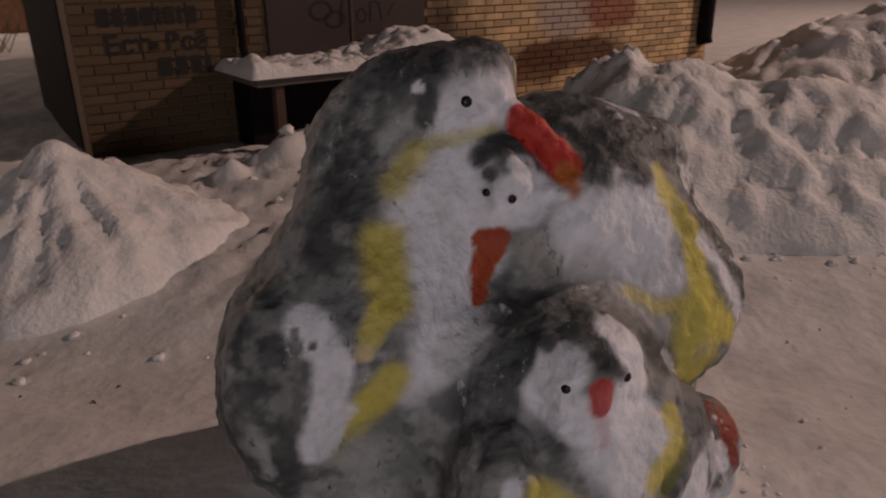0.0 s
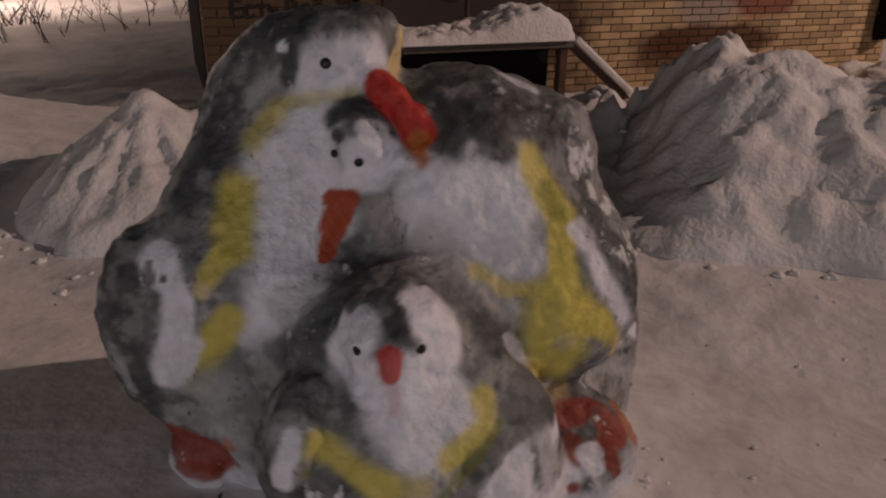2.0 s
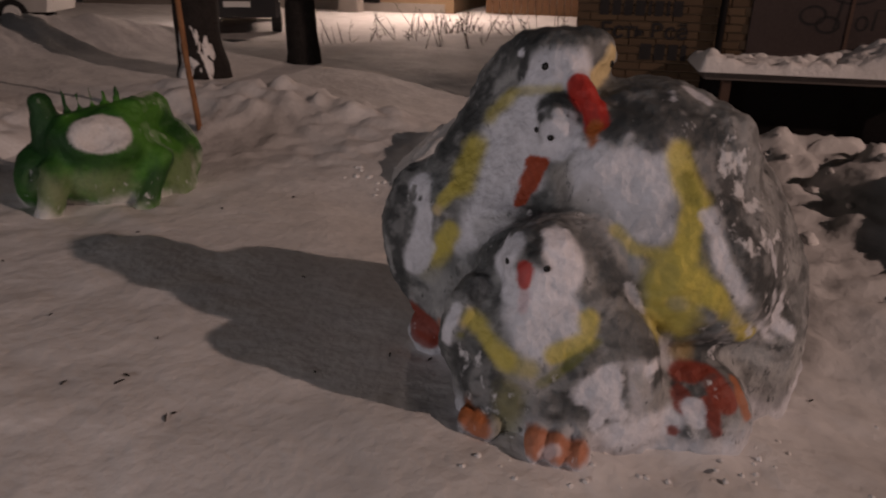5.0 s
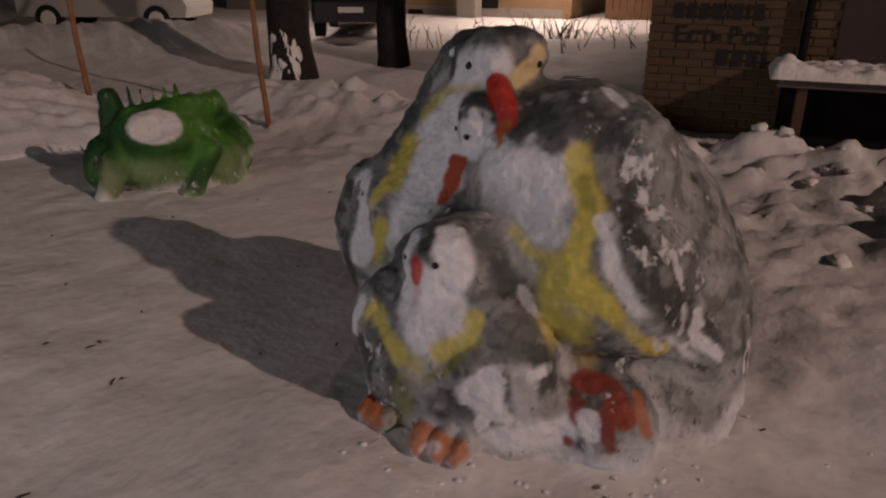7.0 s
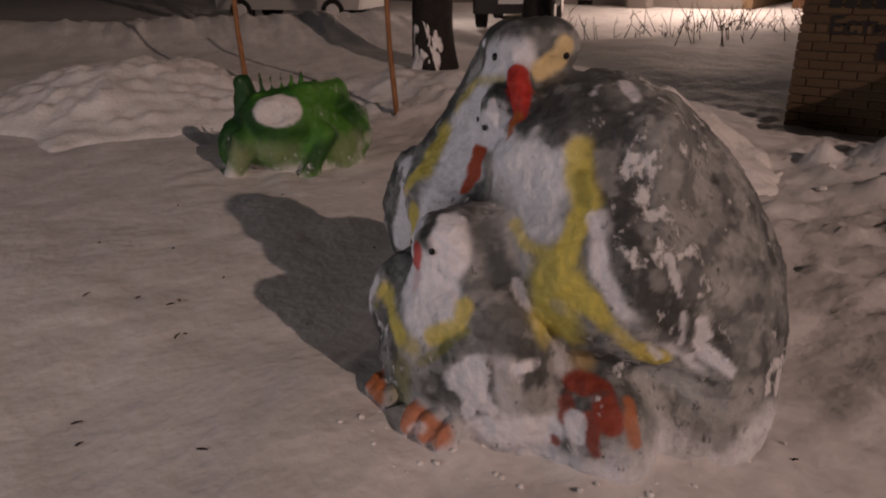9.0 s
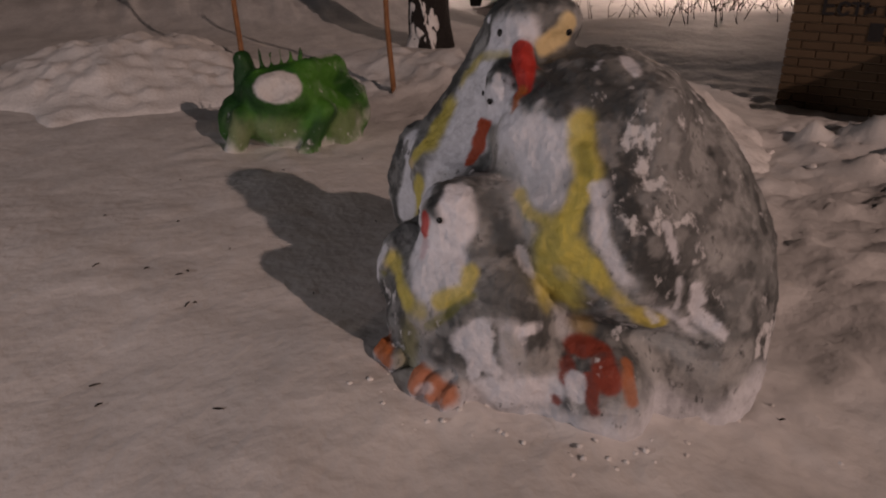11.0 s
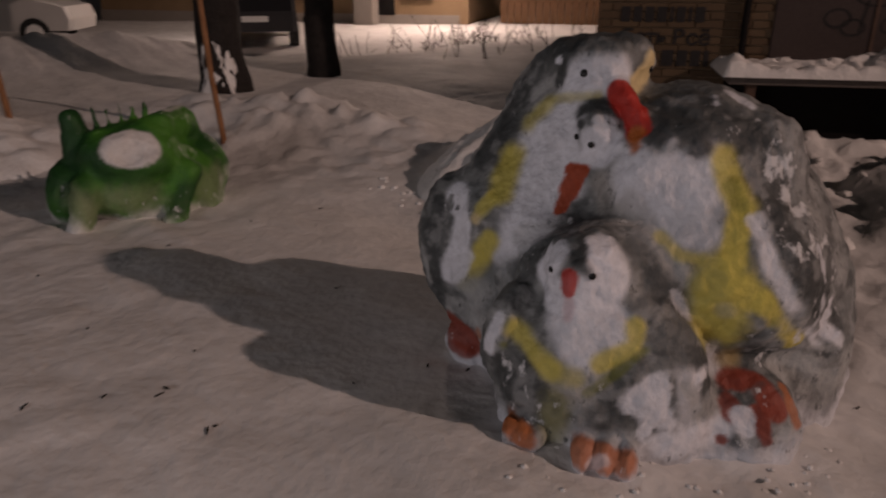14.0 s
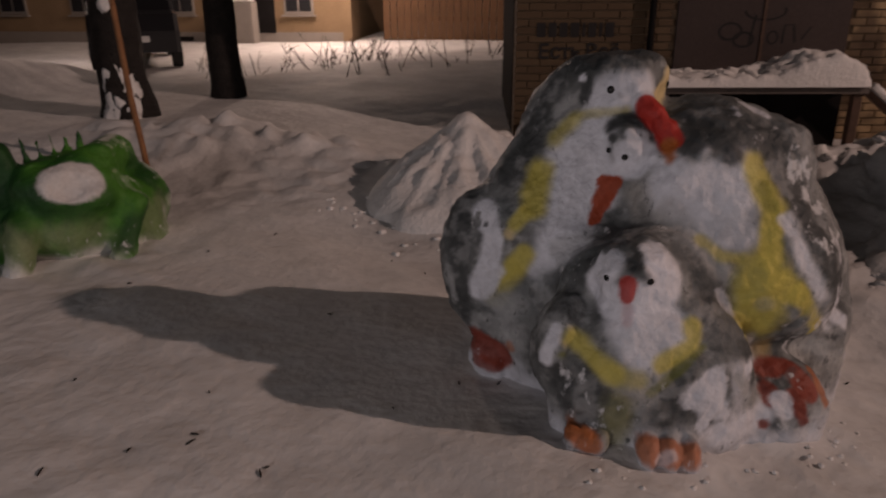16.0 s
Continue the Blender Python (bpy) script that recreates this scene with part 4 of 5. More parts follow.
def build_frog():
    v, q = surface_net(frog, (-0.7, -0.85, -0.08), (0.8, 0.85, 0.9), 0.0165)
    n = slope(frog, v)
    v = v + n * (0.028 * fbm(v, 4.5, 4, 101))[:, None]
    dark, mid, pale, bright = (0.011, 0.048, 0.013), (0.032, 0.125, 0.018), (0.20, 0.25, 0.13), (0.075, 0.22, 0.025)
    c = Paint(v, n, mid)
    mott = fbm(v, 4.0, 4, 103)
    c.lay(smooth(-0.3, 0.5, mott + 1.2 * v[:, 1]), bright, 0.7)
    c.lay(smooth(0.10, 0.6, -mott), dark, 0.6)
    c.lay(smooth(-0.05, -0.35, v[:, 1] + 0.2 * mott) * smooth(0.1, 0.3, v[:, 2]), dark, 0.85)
    # greyish belly and shin, a dark leg across the front
    c.line([(0.46, -0.18, 0.16), (0.48, 0.06, 0.15)], 0.15, pale, 0.85, 1.1, 0.6)
    c.line([(0.36, -0.42, 0.22), (0.44, -0.36, 0.12)], 0.11, pale, 0.8, 1.0, 0.6)
    c.line([(0.12, 0.55, 0.18), (0.28, 0.46, 0.14)], 0.12, pale, 0.7, 1.0, 0.6)
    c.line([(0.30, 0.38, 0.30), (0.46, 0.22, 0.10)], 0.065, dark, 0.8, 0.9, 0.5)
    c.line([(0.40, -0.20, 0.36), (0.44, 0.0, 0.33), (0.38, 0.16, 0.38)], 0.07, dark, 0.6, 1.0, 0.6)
    c.line([(-0.02, 0.28, 0.68), (-0.16, 0.36, 0.66)], 0.035, (0.55, 0.56, 0.52), 0.85, 0.6, 0.5)
    c.line([(-0.25, 0.66, 0.28), (-0.05, 0.62, 0.20)], 0.06, (0.55, 0.56, 0.52), 0.6, 0.9, 0.8)
    c.lay(smooth(0.15, 0.0, v[:, 2] + 0.14 * mott), (0.66, 0.66, 0.64), 0.9)
    c.spot((0.41, 0.0, 0.54), (0.17, 0.205, 0.145), (0.62, 0.61, 0.60), soft=0.15, ragged=0.12)
    worn = np.stack([0.12 + 0.25 * smooth(0.3, 0.0, v[:, 2]), 0 * mott, 0 * mott], 1)
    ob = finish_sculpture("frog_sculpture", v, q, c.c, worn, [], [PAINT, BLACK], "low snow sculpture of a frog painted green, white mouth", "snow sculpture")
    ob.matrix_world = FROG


build_penguins()
build_frog()


# ---- brick building ----
WALL = Matrix.Translation(WALL_FOOT) @ Matrix.Rotation(radians(WALL_ANGLE), 4, "Z")
S0, S1, WALL_TOP = -0.73, 7.6, 2.7
DOOR0, DOOR1, DOOR_Z0, DOOR_Z1 = 0.88, 2.60, 0.66, 2.55


def build_wall():
    root = new("wall_front")
    root.matrix_world = WALL
    tagged(root, "yellow brick wall with graffiti and peeling paint", "wall", kind="structure")
    part("core", box((S0 + 0.01, 0.012, -0.4), (S1 - 0.01, 0.35, WALL_TOP)), MORTAR, root)
    # side wall away from the lamp, its shade put into the material colour
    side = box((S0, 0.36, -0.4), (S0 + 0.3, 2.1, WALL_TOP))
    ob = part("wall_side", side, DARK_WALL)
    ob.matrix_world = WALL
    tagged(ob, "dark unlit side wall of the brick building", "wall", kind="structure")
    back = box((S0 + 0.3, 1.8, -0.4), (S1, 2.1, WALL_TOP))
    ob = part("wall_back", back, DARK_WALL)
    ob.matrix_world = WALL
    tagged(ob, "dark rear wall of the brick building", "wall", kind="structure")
    ob = part("roof", box((S0 - 0.15, -0.15, WALL_TOP), (S1 + 0.15, 2.2, WALL_TOP + 0.2), 0.02), DARK_WALL)
    ob.matrix_world = WALL
    tagged(ob, "flat dark roof of the brick building", "roof", kind="structure")
    return root


WALL_ROOT = build_wall()


def build_platform():
    top = new("loading_platform")
    top.matrix_world = WALL
    tagged(top, "weathered loading platform under the steel door", "platform")
    part("deck", box((0.42, -0.80, 0.585), (2.50, -0.01, 0.65), 0.006), GREYWOOD, top)
    # near-black block added in place of the shade below the deck
    part("shade_block", box((0.50, -0.42, -0.2), (2.45, -0.05, 0.58)), DARK_WALL, top, "dark block holding the shade under the platform")
    for s, t in ((0.62, -0.74), (2.42, -0.74)):
        part("post", box((s - 0.04, t - 0.03, -0.2), (s + 0.04, t + 0.05, 0.583), 0.006), RUST, top)
    rail = bmesh.new()
    add_box(rail, (-0.03, -0.03, 0), (0.03, 0.03, 1.0), 0.005, Matrix.Translation((2.52, -0.62, 0.62)) @ Matrix.Rotation(radians(128), 4, "Y"))
    part("stringer", rail, RUST, top, "snow-covered sloping stair stringer")
    cover = box((-0.035, -0.09, 0.05), (0.035, 0.02, 0.95), 0.03, Matrix.Translation((2.56, -0.60, 0.68)) @ Matrix.Rotation(radians(128), 4, "Y"))
    part("snow_strip", cover, SNOW_PILE, top, "snow lying along the stringer")
    return top


build_platform()


def snow_on_platform():
    xs, ys = np.arange(0.36, 2.50, 0.025), np.arange(-0.84, -0.0, 0.025)
    X, Y = np.meshgrid(xs, ys, indexing="ij")
    p = flat3(X, Y)
    n = fbm(p, 3, 4, 111).reshape(X.shape)
    edge = np.minimum(np.minimum(X - 0.36, 2.5 - X), np.minimum(Y + 0.84, -Y + 0.3))
    h = 0.065 + 0.03 * n + 0.24 * bump_at(X, Y, 2.15, -0.45, 0.40, 0.5) + 0.10 * bump_at(X, Y, 0.48, -0.6, 0.14, 0.25)
    h = h * np.sqrt(np.clip(edge / 0.06, 0, 1)) + 0.04 * np.abs(fbm(p, 8, 3, 113)).reshape(X.shape) * (edge > 0.03)
    Z = 0.652 + np.maximum(h, 0)
    ob = mesh_object("snow_drift", np.stack([X.ravel(), Y.ravel(), Z.ravel()], 1), grid_faces(len(xs), len(ys)), SNOW_PILE, shade=True)
    ob.matrix_world = WALL
    tagged(ob, "thick crusted snow lying on the loading platform", "snow")


snow_on_platform()


def build_door():
    d = new("door_1")
    d.matrix_world = WALL
    tagged(d, "brown sheet-steel door scrawled with black graffiti", "door", kind="structure")
    part("leaf", box((DOOR0, -0.035, DOOR_Z0), (DOOR1, 0.011, DOOR_Z1), 0.006), STEEL, d)
    part("seam", box((1.73, -0.045, DOOR_Z0 + 0.02), (1.76, -0.034, DOOR_Z1)), RUST, d)


build_door()


# ---- stakes, trees ----
def stake(base, top, r, label):
    pts = [Vector(base).lerp(Vector(top), k / 6) + Vector((0.008 * math.sin(k * 2.1), 0.006 * math.cos(k * 1.7), 0)) for k in range(7)]
    ob = tube("wooden_stake", pts, [r * (1 - 0.04 * k) for k in range(7)], WOOD, 8, rough=0.15, seed=3)
    tagged(ob, label, "stake", "stakes by the frog")


stake((-4.46, 2.44, -0.15), (-4.62, 2.36, 2.4), 0.028, "thin reddish wooden stake stuck in the snow")
stake((-6.1, 1.10, 0.0), (-6.28, 1.05, 2.4), 0.030, "thin wooden stake leaning slightly in the snow")


def tree(x, y, r, seed):
    rnd = random.Random(seed)
    z0 = float(ground_height(np.array([x]), np.array([y]))[0]) - 0.1
    root = empty("tree", (x, y, z0))
    tagged(root, "bare dark tree trunk with snow clinging to its bark", "tree", "yard trees")
    pts = [(0.03 * math.sin(k), 0.02 * math.cos(1.3 * k), 0.25 * k) for k in range(22)]
    rad = [r * (1.25 if k == 0 else 1.08 if k == 1 else 1 - 0.022 * k) for k in range(22)]
    tube("trunk", pts, rad, BARK, 16, root, 0.16, seed)
    for k in range(9):
        a, h = rnd.uniform(0, 6.28), 3.2 + 0.25 * k
        d = Vector((math.cos(a), math.sin(a), rnd.uniform(0.5, 1.1)))
        p = Vector((0, 0, h))
        line = [p + d * (0.4 * i) + Vector((rnd.uniform(-.1, .1), rnd.uniform(-.1, .1), 0.05 * i * i)) for i in range(6)]
        tube("limb", line, [0.07 * (1 - 0.17 * i) for i in range(6)], BARK, 6, root, 0.1, k)
    for k, (h, a, w) in enumerate(((0.50, -50, 0.15), (0.34, -25, 0.17), (0.20, -40, 0.22), (1.3, -45, 0.08))[:4 if seed == 1 else 0]):
        bm = bmesh.new()
        bmesh.ops.create_icosphere(bm, subdivisions=3, radius=1.0)
        d = Vector((math.cos(radians(a)), math.sin(radians(a)), 0))
        for q in bm.verts:
            r2 = 1 + 0.5 * noise.noise(q.co * 2.2 + Vector((seed * 3 + k, 0, 0)))
            q.co = Matrix.Rotation(radians(a), 3, "Z") @ Vector((q.co.x * 0.028 * r2, q.co.y * w * 0.8 * r2, q.co.z * w * 1.3 * r2)) + d * (r * 0.96) + Vector((0, 0, h))
        part("snow_patch", bm, SNOW_PILE, root, "snow stuck to the bark", True)
    return root


tree(-6.50, 3.45, 0.27, 1)
tree(-6.88, 5.06, 0.205, 2)


# ---- across the yard ----
def house():
    root = empty("house", (-15.6, 12.9, 0), 31)
    tagged(root, "low yellow stucco house with dark windows across the yard", "house")
    part("wall", box((-10, 0, -0.8), (2.35, 6, 4.0)), STUCCO, root)
    part("plinth", box((-10.02, -0.05, -0.8), (2.2, -0.001, 0.32)), TRIM, root)
    part("pilaster", box((2.2, -0.10, -0.8), (2.45, 0.2, 4.0)), STUCCO, root)
    part("roof", box((-10.4, -0.5, 4.0), (2.8, 6.4, 4.3)), DARK_WALL, root)
    for s in (-7.6, -5.4, -2.5, 0.95):
        win = part("window", box((s - 0.42, -0.05, 0.80), (s + 0.42, -0.002, 2.3), 0.01), TRIM, root)
        for k in (-1, 1):
            part("pane", box((s + 0.19 * k - 0.165, -0.065, 0.88), (s + 0.19 * k + 0.165, -0.051, 2.24)), GLASS_DARK, win)
        part("sill", box((s - 0.48, -0.14, 0.74), (s + 0.48, -0.003, 0.79), 0.01), TRIM, win)
    part("door", box((-1.0, -0.07, 0.30), (0.25, -0.002, 2.4), 0.01), DARK_WALL, root)
    part("vent", box((-2.7, -0.07, 0.02), (-2.2, -0.051, 0.20), 0.01), DARK_WALL, root)
    cab = empty("utility_cabinet", (-15.6 - 0.45 * math.cos(radians(31)) + 0.35, 12.9 - 0.45 * math.sin(radians(31)) - 0.5, 0.0), 31)
    tagged(cab, "grey metal utility cabinet with snow on top", "cabinet")
    part("body", box((-0.3, -0.22, -0.1), (0.3, 0.22, 1.15), 0.015), TRIM, cab)
    part("door", box((-0.26, -0.235, 0.05), (0.26, -0.221, 1.1), 0.005), TRIM, cab)
    part("snow_cap", box((-0.28, -0.2, 1.15), (0.28, 0.2, 1.30), 0.07), SNOW_PILE, cab)


house()


def fence():
    root = empty("fence", (-13.1, 15.0, 0), 31)
    tagged(root, "brown board fence at the far side of the yard", "fence")
    for k in range(60):
        b = box((0.2 * k + 0.005, 0, 0.1), (0.2 * k + 0.19, 0.03, 2.0 + 0.04 * math.sin(k * 1.9)))
        part("board", b, FENCE, root)
    part("rail", box((0, 0.031, 0.6), (12, 0.08, 0.7)), FENCE, root)
    part("rail", box((0, 0.031, 1.5), (12, 0.08, 1.6)), FENCE, root)


fence()


def car(name, place, turn, paint, label, suv=False):
    root = empty(name, place, turn)
    tagged(root, label, "car")
    h = 0.12 if suv else 0.0
    prof = [(-2.1, 0.35), (-2.12, 0.75), (-1.95, 0.95 + h), (-1.5, 1.0 + h), (-0.95, 1.42 + h), (0.5, 1.46 + h), (1.25, 1.05 + h), (2.0, 0.85 + h), (2.1, 0.6), (2.05, 0.35)]
    bm = bmesh.new()
    rows = []
    for y, k in ((-0.82, 0.97), (-0.74, 1.0), (0.74, 1.0), (0.82, 0.97)):
        rows.append([bm.verts.new((x * k, y * (1 - 0.12 * max(0, z - 0.95)), 0.35 + (z - 0.35) * k)) for x, z in prof])
    for a, b in zip(rows, rows[1:]):
        for i in range(len(prof)):
            j = (i + 1) % len(prof)
            bm.faces.new((a[i], a[j], b[j], b[i]))
    bm.faces.new(rows[0])
    bm.faces.new(rows[-1][::-1])
    body = part("body", bm, paint, root)
    for s in (-1, 1):
        g = bmesh.new()
        vs = [g.verts.new((x, s * 0.80, z + h)) for x, z in ((-1.35, 1.02), (-0.88, 1.36), (0.45, 1.39), (1.05, 1.04))]
        g.faces.new(vs if s < 0 else vs[::-1])
        bmesh.ops.solidify(g, geom=g.faces[:], thickness=0.02)
        part("side_window", g, GLASS_DARK, root)
        for x in (-1.3, 1.3):
            w = bmesh.new()
            bmesh.ops.create_cone(w, cap_ends=True, segments=20, radius1=0.31, radius2=0.31, depth=0.2, matrix=Matrix.Translation((x, s * 0.75, 0.31)) @ Matrix.Rotation(radians(90), 4, "X"))
            wheel = part("wheel", w, RUBBER, root)
            w = bmesh.new()
            bmesh.ops.create_cone(w, cap_ends=True, segments=16, radius1=0.19, radius2=0.17, depth=0.03, matrix=Matrix.Translation((x, s * 0.862, 0.31)) @ Matrix.Rotation(radians(90), 4, "X"))
            part("rim", w, PLATE, wheel)
    part("number_plate", box((-2.145, -0.26, 0.55), (-2.121, 0.26, 0.66)), PLATE, root)
    return root


car("car", (-17.6, 3.2, -0.05), 55, CAR_WHITE, "silver hatchback parked behind the snow ridge")
car("car", (-13.9, 7.9, 0.0), 150, CAR_DARK, "dark off-road car parked on the lit snow", True)


# ---- dry weeds ----
def weeds():
    rnd = random.Random(21)
    chunks = []
    for k in range(120):
        near = k % 3 == 0
        x, y = (rnd.gauss(-9.2, 0.8), rnd.gauss(9.9, 0.5)) if near else (rnd.uniform(-11.5, -6.2), rnd.uniform(7.0, 11.5))
        z = float(ground_height(np.array([x]), np.array([y]))[0]) - 0.05
        h = rnd.uniform(0.12, 0.6)
        lean = Vector((rnd.gauss(0, 0.4), rnd.gauss(0, 0.4), 1)) * h
        mid = lean * 0.5 + Vector((rnd.gauss(0, 0.02), rnd.gauss(0, 0.02), 0))
        base = Vector((x, y, z))
        chunks.append(tube_data([base, base + mid, base + lean], [0.009, 0.007, 0.004], 4))
        for _ in range(rnd.randint(0, 3)):
            p = base + lean * rnd.uniform(0.4, 0.9)
            chunks.append(tube_data([p, p + Vector((rnd.gauss(0, 0.08), rnd.gauss(0, 0.08), rnd.uniform(0.02, 0.15)))], [0.006, 0.003], 4))
    v, f = merge(chunks)
    tagged(mesh_object("dry_weeds", v, f, WEED), "thin dry weed stalks poking out of the snow", "weeds", kind="stuff")


weeds()


# ---- small dark twigs on the trodden snow ----
def twigs():
    rnd = random.Random(5)
    spots = [(-0.53, 0.457), (-0.036, 0.124), (0.35, 0.56), (-0.87, 0.42), (-1.14, 0.02), (-0.9, 0.46), (-0.42, 1.0), (-0.33, 1.30)]
    spots += [(rnd.uniform(-2.6, 1.8), rnd.uniform(-0.2, 2.6)) for _ in range(26)]
    for i, (x, y) in enumerate(spots):
        z = float(ground_height(np.array([x]), np.array([y]))[0]) + 0.004
        a, n = rnd.uniform(0, 3.14), (0.02 if i < 6 else rnd.uniform(0.006, 0.014))
        d = Vector((math.cos(a), math.sin(a), 0.15)) * n
        c = Vector((x, y, z))
        ob = tube("twig", [c - d, c + Vector((0.1 * n, -0.1 * n, 0.003)), c + d], [0.003, 0.0045, 0.002], TWIG, 5)
        tagged(ob, "short dark twig lying on trodden snow", "twig", "twigs on the snow")


twigs()


# ---- loose lumps of snow ----
def lumps():
    rnd = random.Random(9)
    chunks = []
    ico = bmesh.new()
    bmesh.ops.create_icosphere(ico, subdivisions=2, radius=1.0)
    base_v = [v.co.copy() for v in ico.verts]
    ico.verts.index_update()
    base_f = [tuple(v.index for v in q.verts) for q in ico.faces]
    ico.free()
    places = []
    for _ in range(60):
        places.append((rnd.uniform(0.8, 3.0), rnd.gauss(3.62, 0.12), rnd.uniform(0.008, 0.03)))
    for _ in range(40):
        places.append((rnd.gauss(-2.2, 0.5), rnd.gauss(2.95, 0.15), rnd.uniform(0.008, 0.03)))
    for _ in range(45):
        places.append((rnd.uniform(-1.6, 1.9), rnd.gauss(5.0, 0.4), rnd.uniform(0.02, 0.06)))
    for _ in range(60):
        a, r = rnd.uniform(-1.45, 0.9), rnd.gauss(1.0, 0.10)
        places.append((0.22 + 0.78 * r * math.cos(a), 1.85 + 0.72 * r * math.sin(a), rnd.uniform(0.003, 0.011)))
    for _ in range(30):
        places.append((rnd.uniform(0.9, 2.6), rnd.uniform(1.9, 3.6), rnd.uniform(0.003, 0.010)))
    xs, ys = np.array([p[0] for p in places]), np.array([p[1] for p in places])
    zs = ground_height(xs, ys)
    for (x, y, r), z in zip(places, zs):
        off, sq = rnd.uniform(0, 90), rnd.uniform(0.5, 0.85)
        vs = []
        for co in base_v:
            k = r * (1 + 0.7 * noise.noise(co * 1.6 + Vector((off, 0, 0))))
            vs.append((x + co.x * k, y + co.y * k, z + r * 0.1 + co.z * k * sq))
        chunks.append((vs, base_f))
    v, f = merge(chunks)
    tagged(mesh_object("snow_lumps", v, f, SNOW_PILE, shade=True), "loose crumbled lumps of snow", "snow", kind="stuff")


lumps()


# ---- writing and paint on the building ----
def ribbon(points, width):
    """A flat stroke of paint in the wall's plane (s, z)."""
    v, f = [], []
    for i, (a, b) in enumerate(points):
        a0, b0 = points[max(i - 1, 0)]
        a1, b1 = points[min(i + 1, len(points) - 1)]
        l = math.hypot(a1 - a0, b1 - b0) or 1
        nx, nz = -(b1 - b0) / l * width / 2, (a1 - a0) / l * width / 2
        v += [(a + nx, 0, b + nz), (a - nx, 0, b - nz)]
        if i:
            k = 2 * i
            f.append((k - 2, k - 1, k + 1, k))
    return v, f


def graffiti(name, chunks, depth, label):
    v, f = merge(chunks)
    ob = mesh_object(name, v, f, SPRAY)
    ob.matrix_world = WALL @ pose(0, depth, 0)
    tagged(ob, label, "graffiti")
    return ob


def bars(s, z, widths, height, gap=0.03):
    """Unreadable letters as plain upright bars."""
    out = []
    for w in widths:
        out.append(ribbon([(s + w * 0.5, z), (s + w * 0.5, z + height)], w))
        s += w + gap
    return out


def loop(cs, cz, rs, rz, a0=0, a1=360, n=20):
    return [(cs + rs * math.cos(radians(a0 + (a1 - a0) * i / n)), cz + rz * math.sin(radians(a0 + (a1 - a0) * i / n))) for i in range(n + 1)]


def bar_row(chunks, label):
    root = new("graffiti")
    root.matrix_world = WALL @ pose(0, -0.022, 0)
    tagged(root, label, "graffiti")
    for v, f in chunks:
        mesh_object("bar", v, f, SPRAY, root)


bar_row(bars(-0.52, 1.05, [0.09, 0.08, 0.08, 0.09, 0.03, 0.08, 0.03, 0.09], 0.14), "row of black sprayed bars on yellow brick")
bar_row(bars(-0.10, 0.64, [0.11, 0.10, 0.09, 0.05], 0.15), "short row of black sprayed bars on yellow brick")
graffiti("graffiti_scrawl", [ribbon(loop(1.42, 1.10, 0.11, 0.08), 0.025), ribbon(loop(1.56, 1.02, 0.10, 0.07), 0.025), ribbon(loop(1.75, 1.30, 0.20, 0.09, 180, 380), 0.022),
                             ribbon([(1.62, 0.98), (1.66, 1.26)], 0.025), ribbon(loop(1.85, 1.04, 0.05, 0.06), 0.02), ribbon([(1.95, 0.98), (1.96, 1.16), (2.05, 1.16), (2.08, 0.99)], 0.022),
                             ribbon([(2.14, 1.02), (2.22, 1.14)], 0.02)], -0.038, "looping black scrawl sprayed on the steel door")


def written(words, size):
    """Sprayed words, each at its own place (s, z) on the wall."""
    root = new("graffiti_writing")
    root.matrix_world = WALL @ pose(0, -0.021, 0)
    tagged(root, "black sprayed words on yellow brick", "graffiti")
    for word, s, z in words:
        cu = bpy.data.curves.new("letters", "FONT")
        cu.body, cu.size, cu.extrude, cu.offset = word, size, 0.001, 0.004
        tmp = bpy.data.objects.new("letters", cu)
        me = bpy.data.meshes.new_from_object(tmp)
        bpy.data.objects.remove(tmp)
        me.materials.append(SPRAY)
        ob = new("word", me)
        ob.parent = root
        ob.matrix_local = pose(s, 0, z, 90, 0, 0)


written([("Есть", -0.50, 0.84), ("Всё", -0.02, 0.84)], 0.20)


# ---- pipes on the brick wall ----
def downpipe(s, z0, z1, r, label):
    root = new("downpipe")
    root.matrix_world = WALL
    tagged(root, label, "pipe")
    tube("pipe", [(s, -0.07, z1), (s, -0.07, z0 + 0.1), (s, -0.10, z0)], [r, r, r], DARK_WALL, 12, root)
    for z in (z0 + 0.3, z1 - 0.4):
        part("bracket", box((s - r - 0.01, -0.07, z), (s + r + 0.01, 0.0, z + 0.03)), RUST, root)


downpipe(0.62, 0.72, 2.6, 0.035, "thin dark pipe beside the steel door")
downpipe(7.42, 0.42, 2.6, 0.11, "thick dark downpipe at the end of the brick wall")


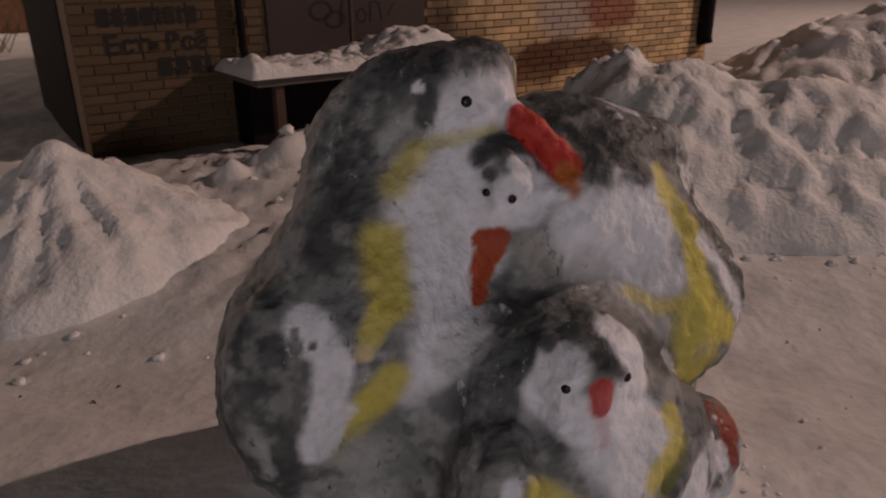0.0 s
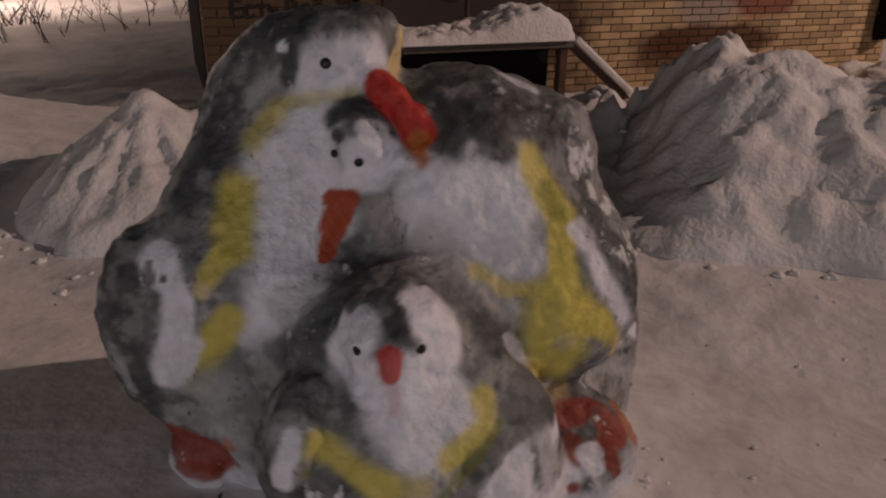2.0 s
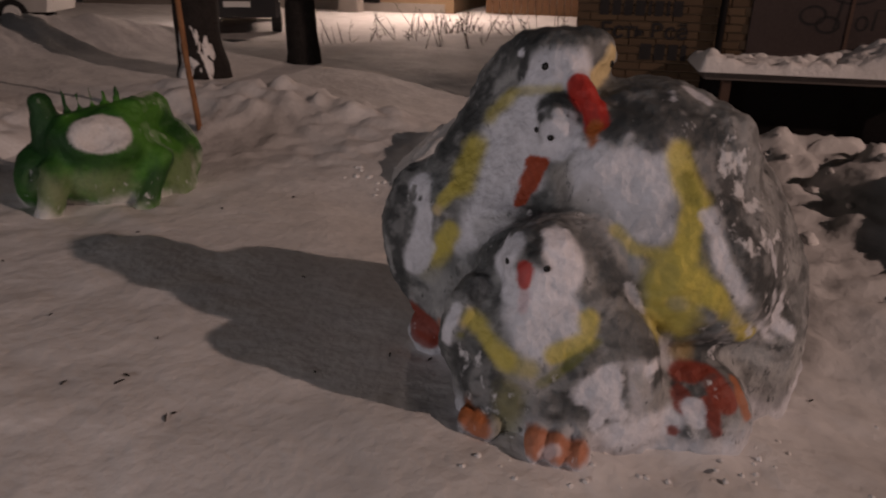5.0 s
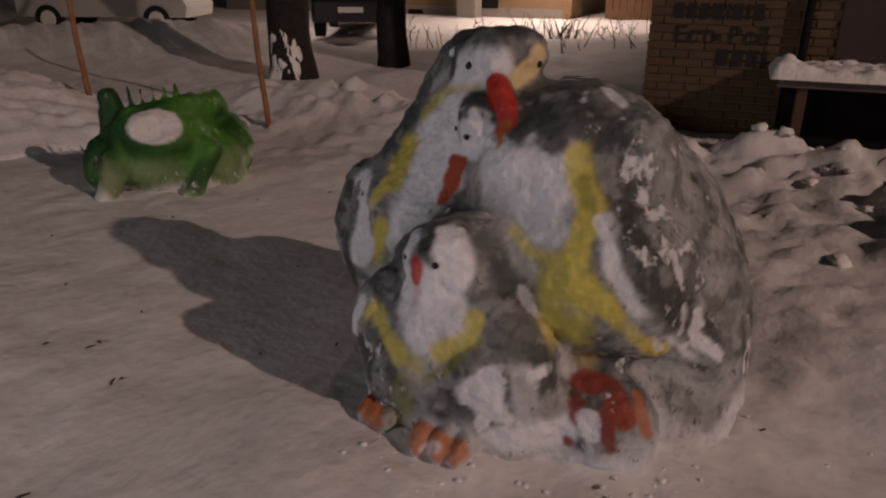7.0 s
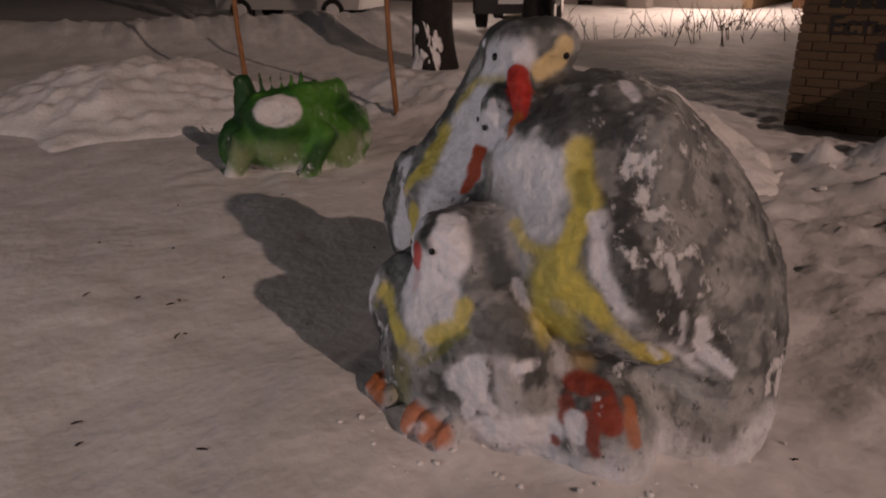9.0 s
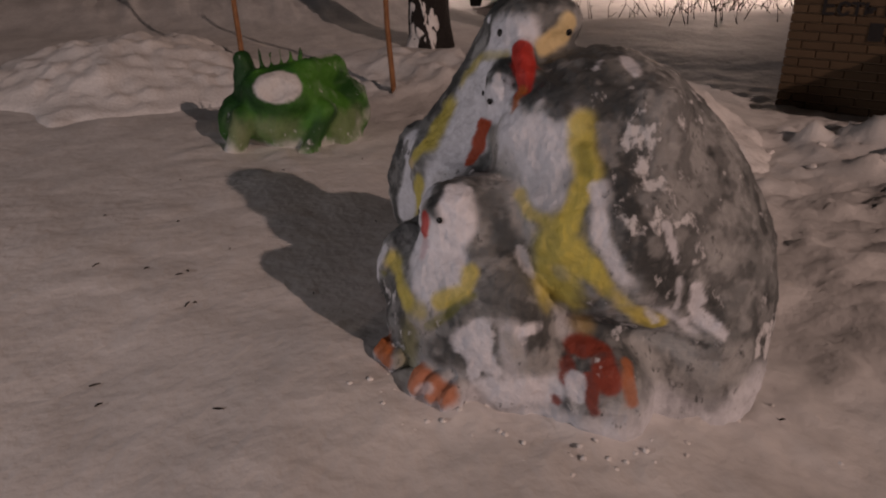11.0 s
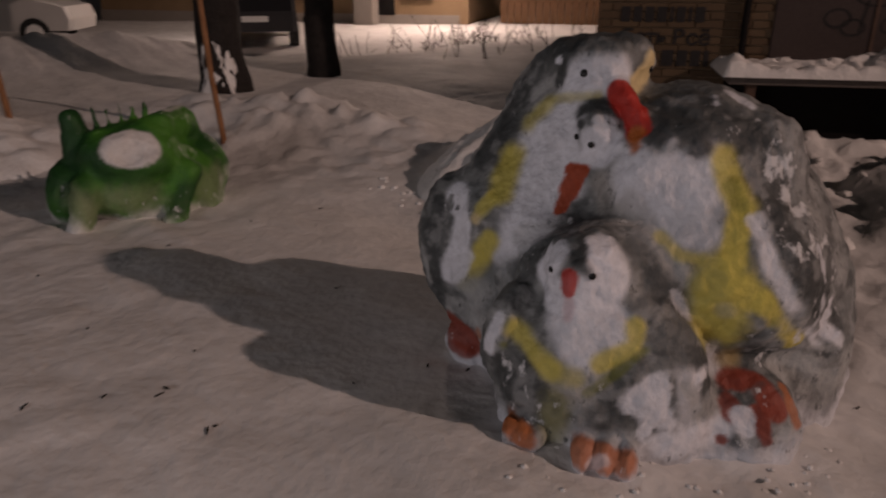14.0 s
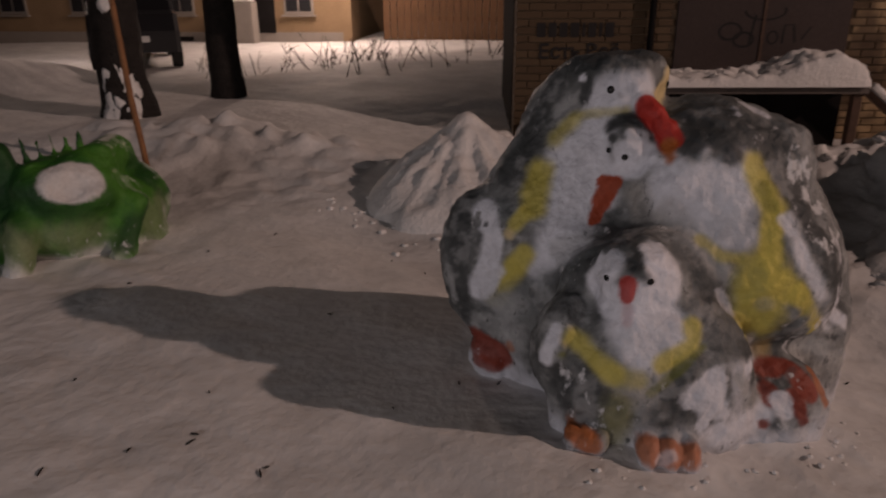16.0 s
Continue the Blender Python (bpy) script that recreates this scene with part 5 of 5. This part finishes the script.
# ---- bricks, each with its own edges ----
def brick_mesh(w, d=0.03, h=0.065, b=0.004):
    me = bpy.data.meshes.new("brick")
    bm = box((0, -d / 2, 0), (w, d / 2, h))
    front = [e for e in bm.edges if all(v.co.y < 0 for v in e.verts)]
    bmesh.ops.bevel(bm, geom=front, offset=b, segments=1, affect="EDGES")
    bm.to_mesh(me)
    bm.free()
    me.materials.append(BRICK)
    return me


def bricks():
    rnd = random.Random(4)
    cache, single, rest = {}, [], []
    for row in range(-2, 35):
        z = row * 0.077
        s = S0 - (0.13 if row % 2 else 0)
        while s < S1 - 0.02:
            a, b = max(s, S0), min(s + 0.25, S1)
            s += 0.26
            if z + 0.065 > DOOR_Z0 - 0.01 and z < DOOR_Z1:
                if a >= DOOR0 - 0.01 and b <= DOOR1 + 0.01:
                    continue
                if a < DOOR0 < b:
                    b = DOOR0 - 0.01
                if a < DOOR1 < b:
                    a = DOOR1 + 0.01
            if b - a < 0.04:
                continue
            near = (a < 0.7 and 0.1 < z < 1.62) or (2.5 < a < 5.6 and 0.0 < z < 1.0)
            (single if near and len(single) < 300 else rest).append((a, b - a, z, rnd.uniform(-0.003, 0.003)))
    for a, w, z, out in single:
        k = round(w, 2)
        if k not in cache:
            cache[k] = brick_mesh(w)
        ob = new("brick", cache[k])
        ob.parent = WALL_ROOT
        ob.location = (a, out, z)
    verts, faces = [], []
    for a, w, z, out in rest:
        k, c, y = len(verts), 0.004, out - 0.015
        verts += [(a, y + 0.03, z), (a + w, y + 0.03, z), (a + w, y + 0.03, z + 0.065), (a, y + 0.03, z + 0.065),
                  (a, y + c, z), (a + w, y + c, z), (a + w, y + c, z + 0.065), (a, y + c, z + 0.065),
                  (a + c, y, z + c), (a + w - c, y, z + c), (a + w - c, y, z + 0.065 - c), (a + c, y, z + 0.065 - c)]
        for i in range(4):
            j = (i + 1) % 4
            faces += [(k + i, k + j, k + 4 + j, k + 4 + i), (k + 4 + i, k + 4 + j, k + 8 + j, k + 8 + i)]
        faces.append((k + 8, k + 9, k + 10, k + 11))
    ob = mesh_object("brick_rows", verts, faces, BRICK_FAR, WALL_ROOT)
    tagged(ob, kind="stuff")


bricks()
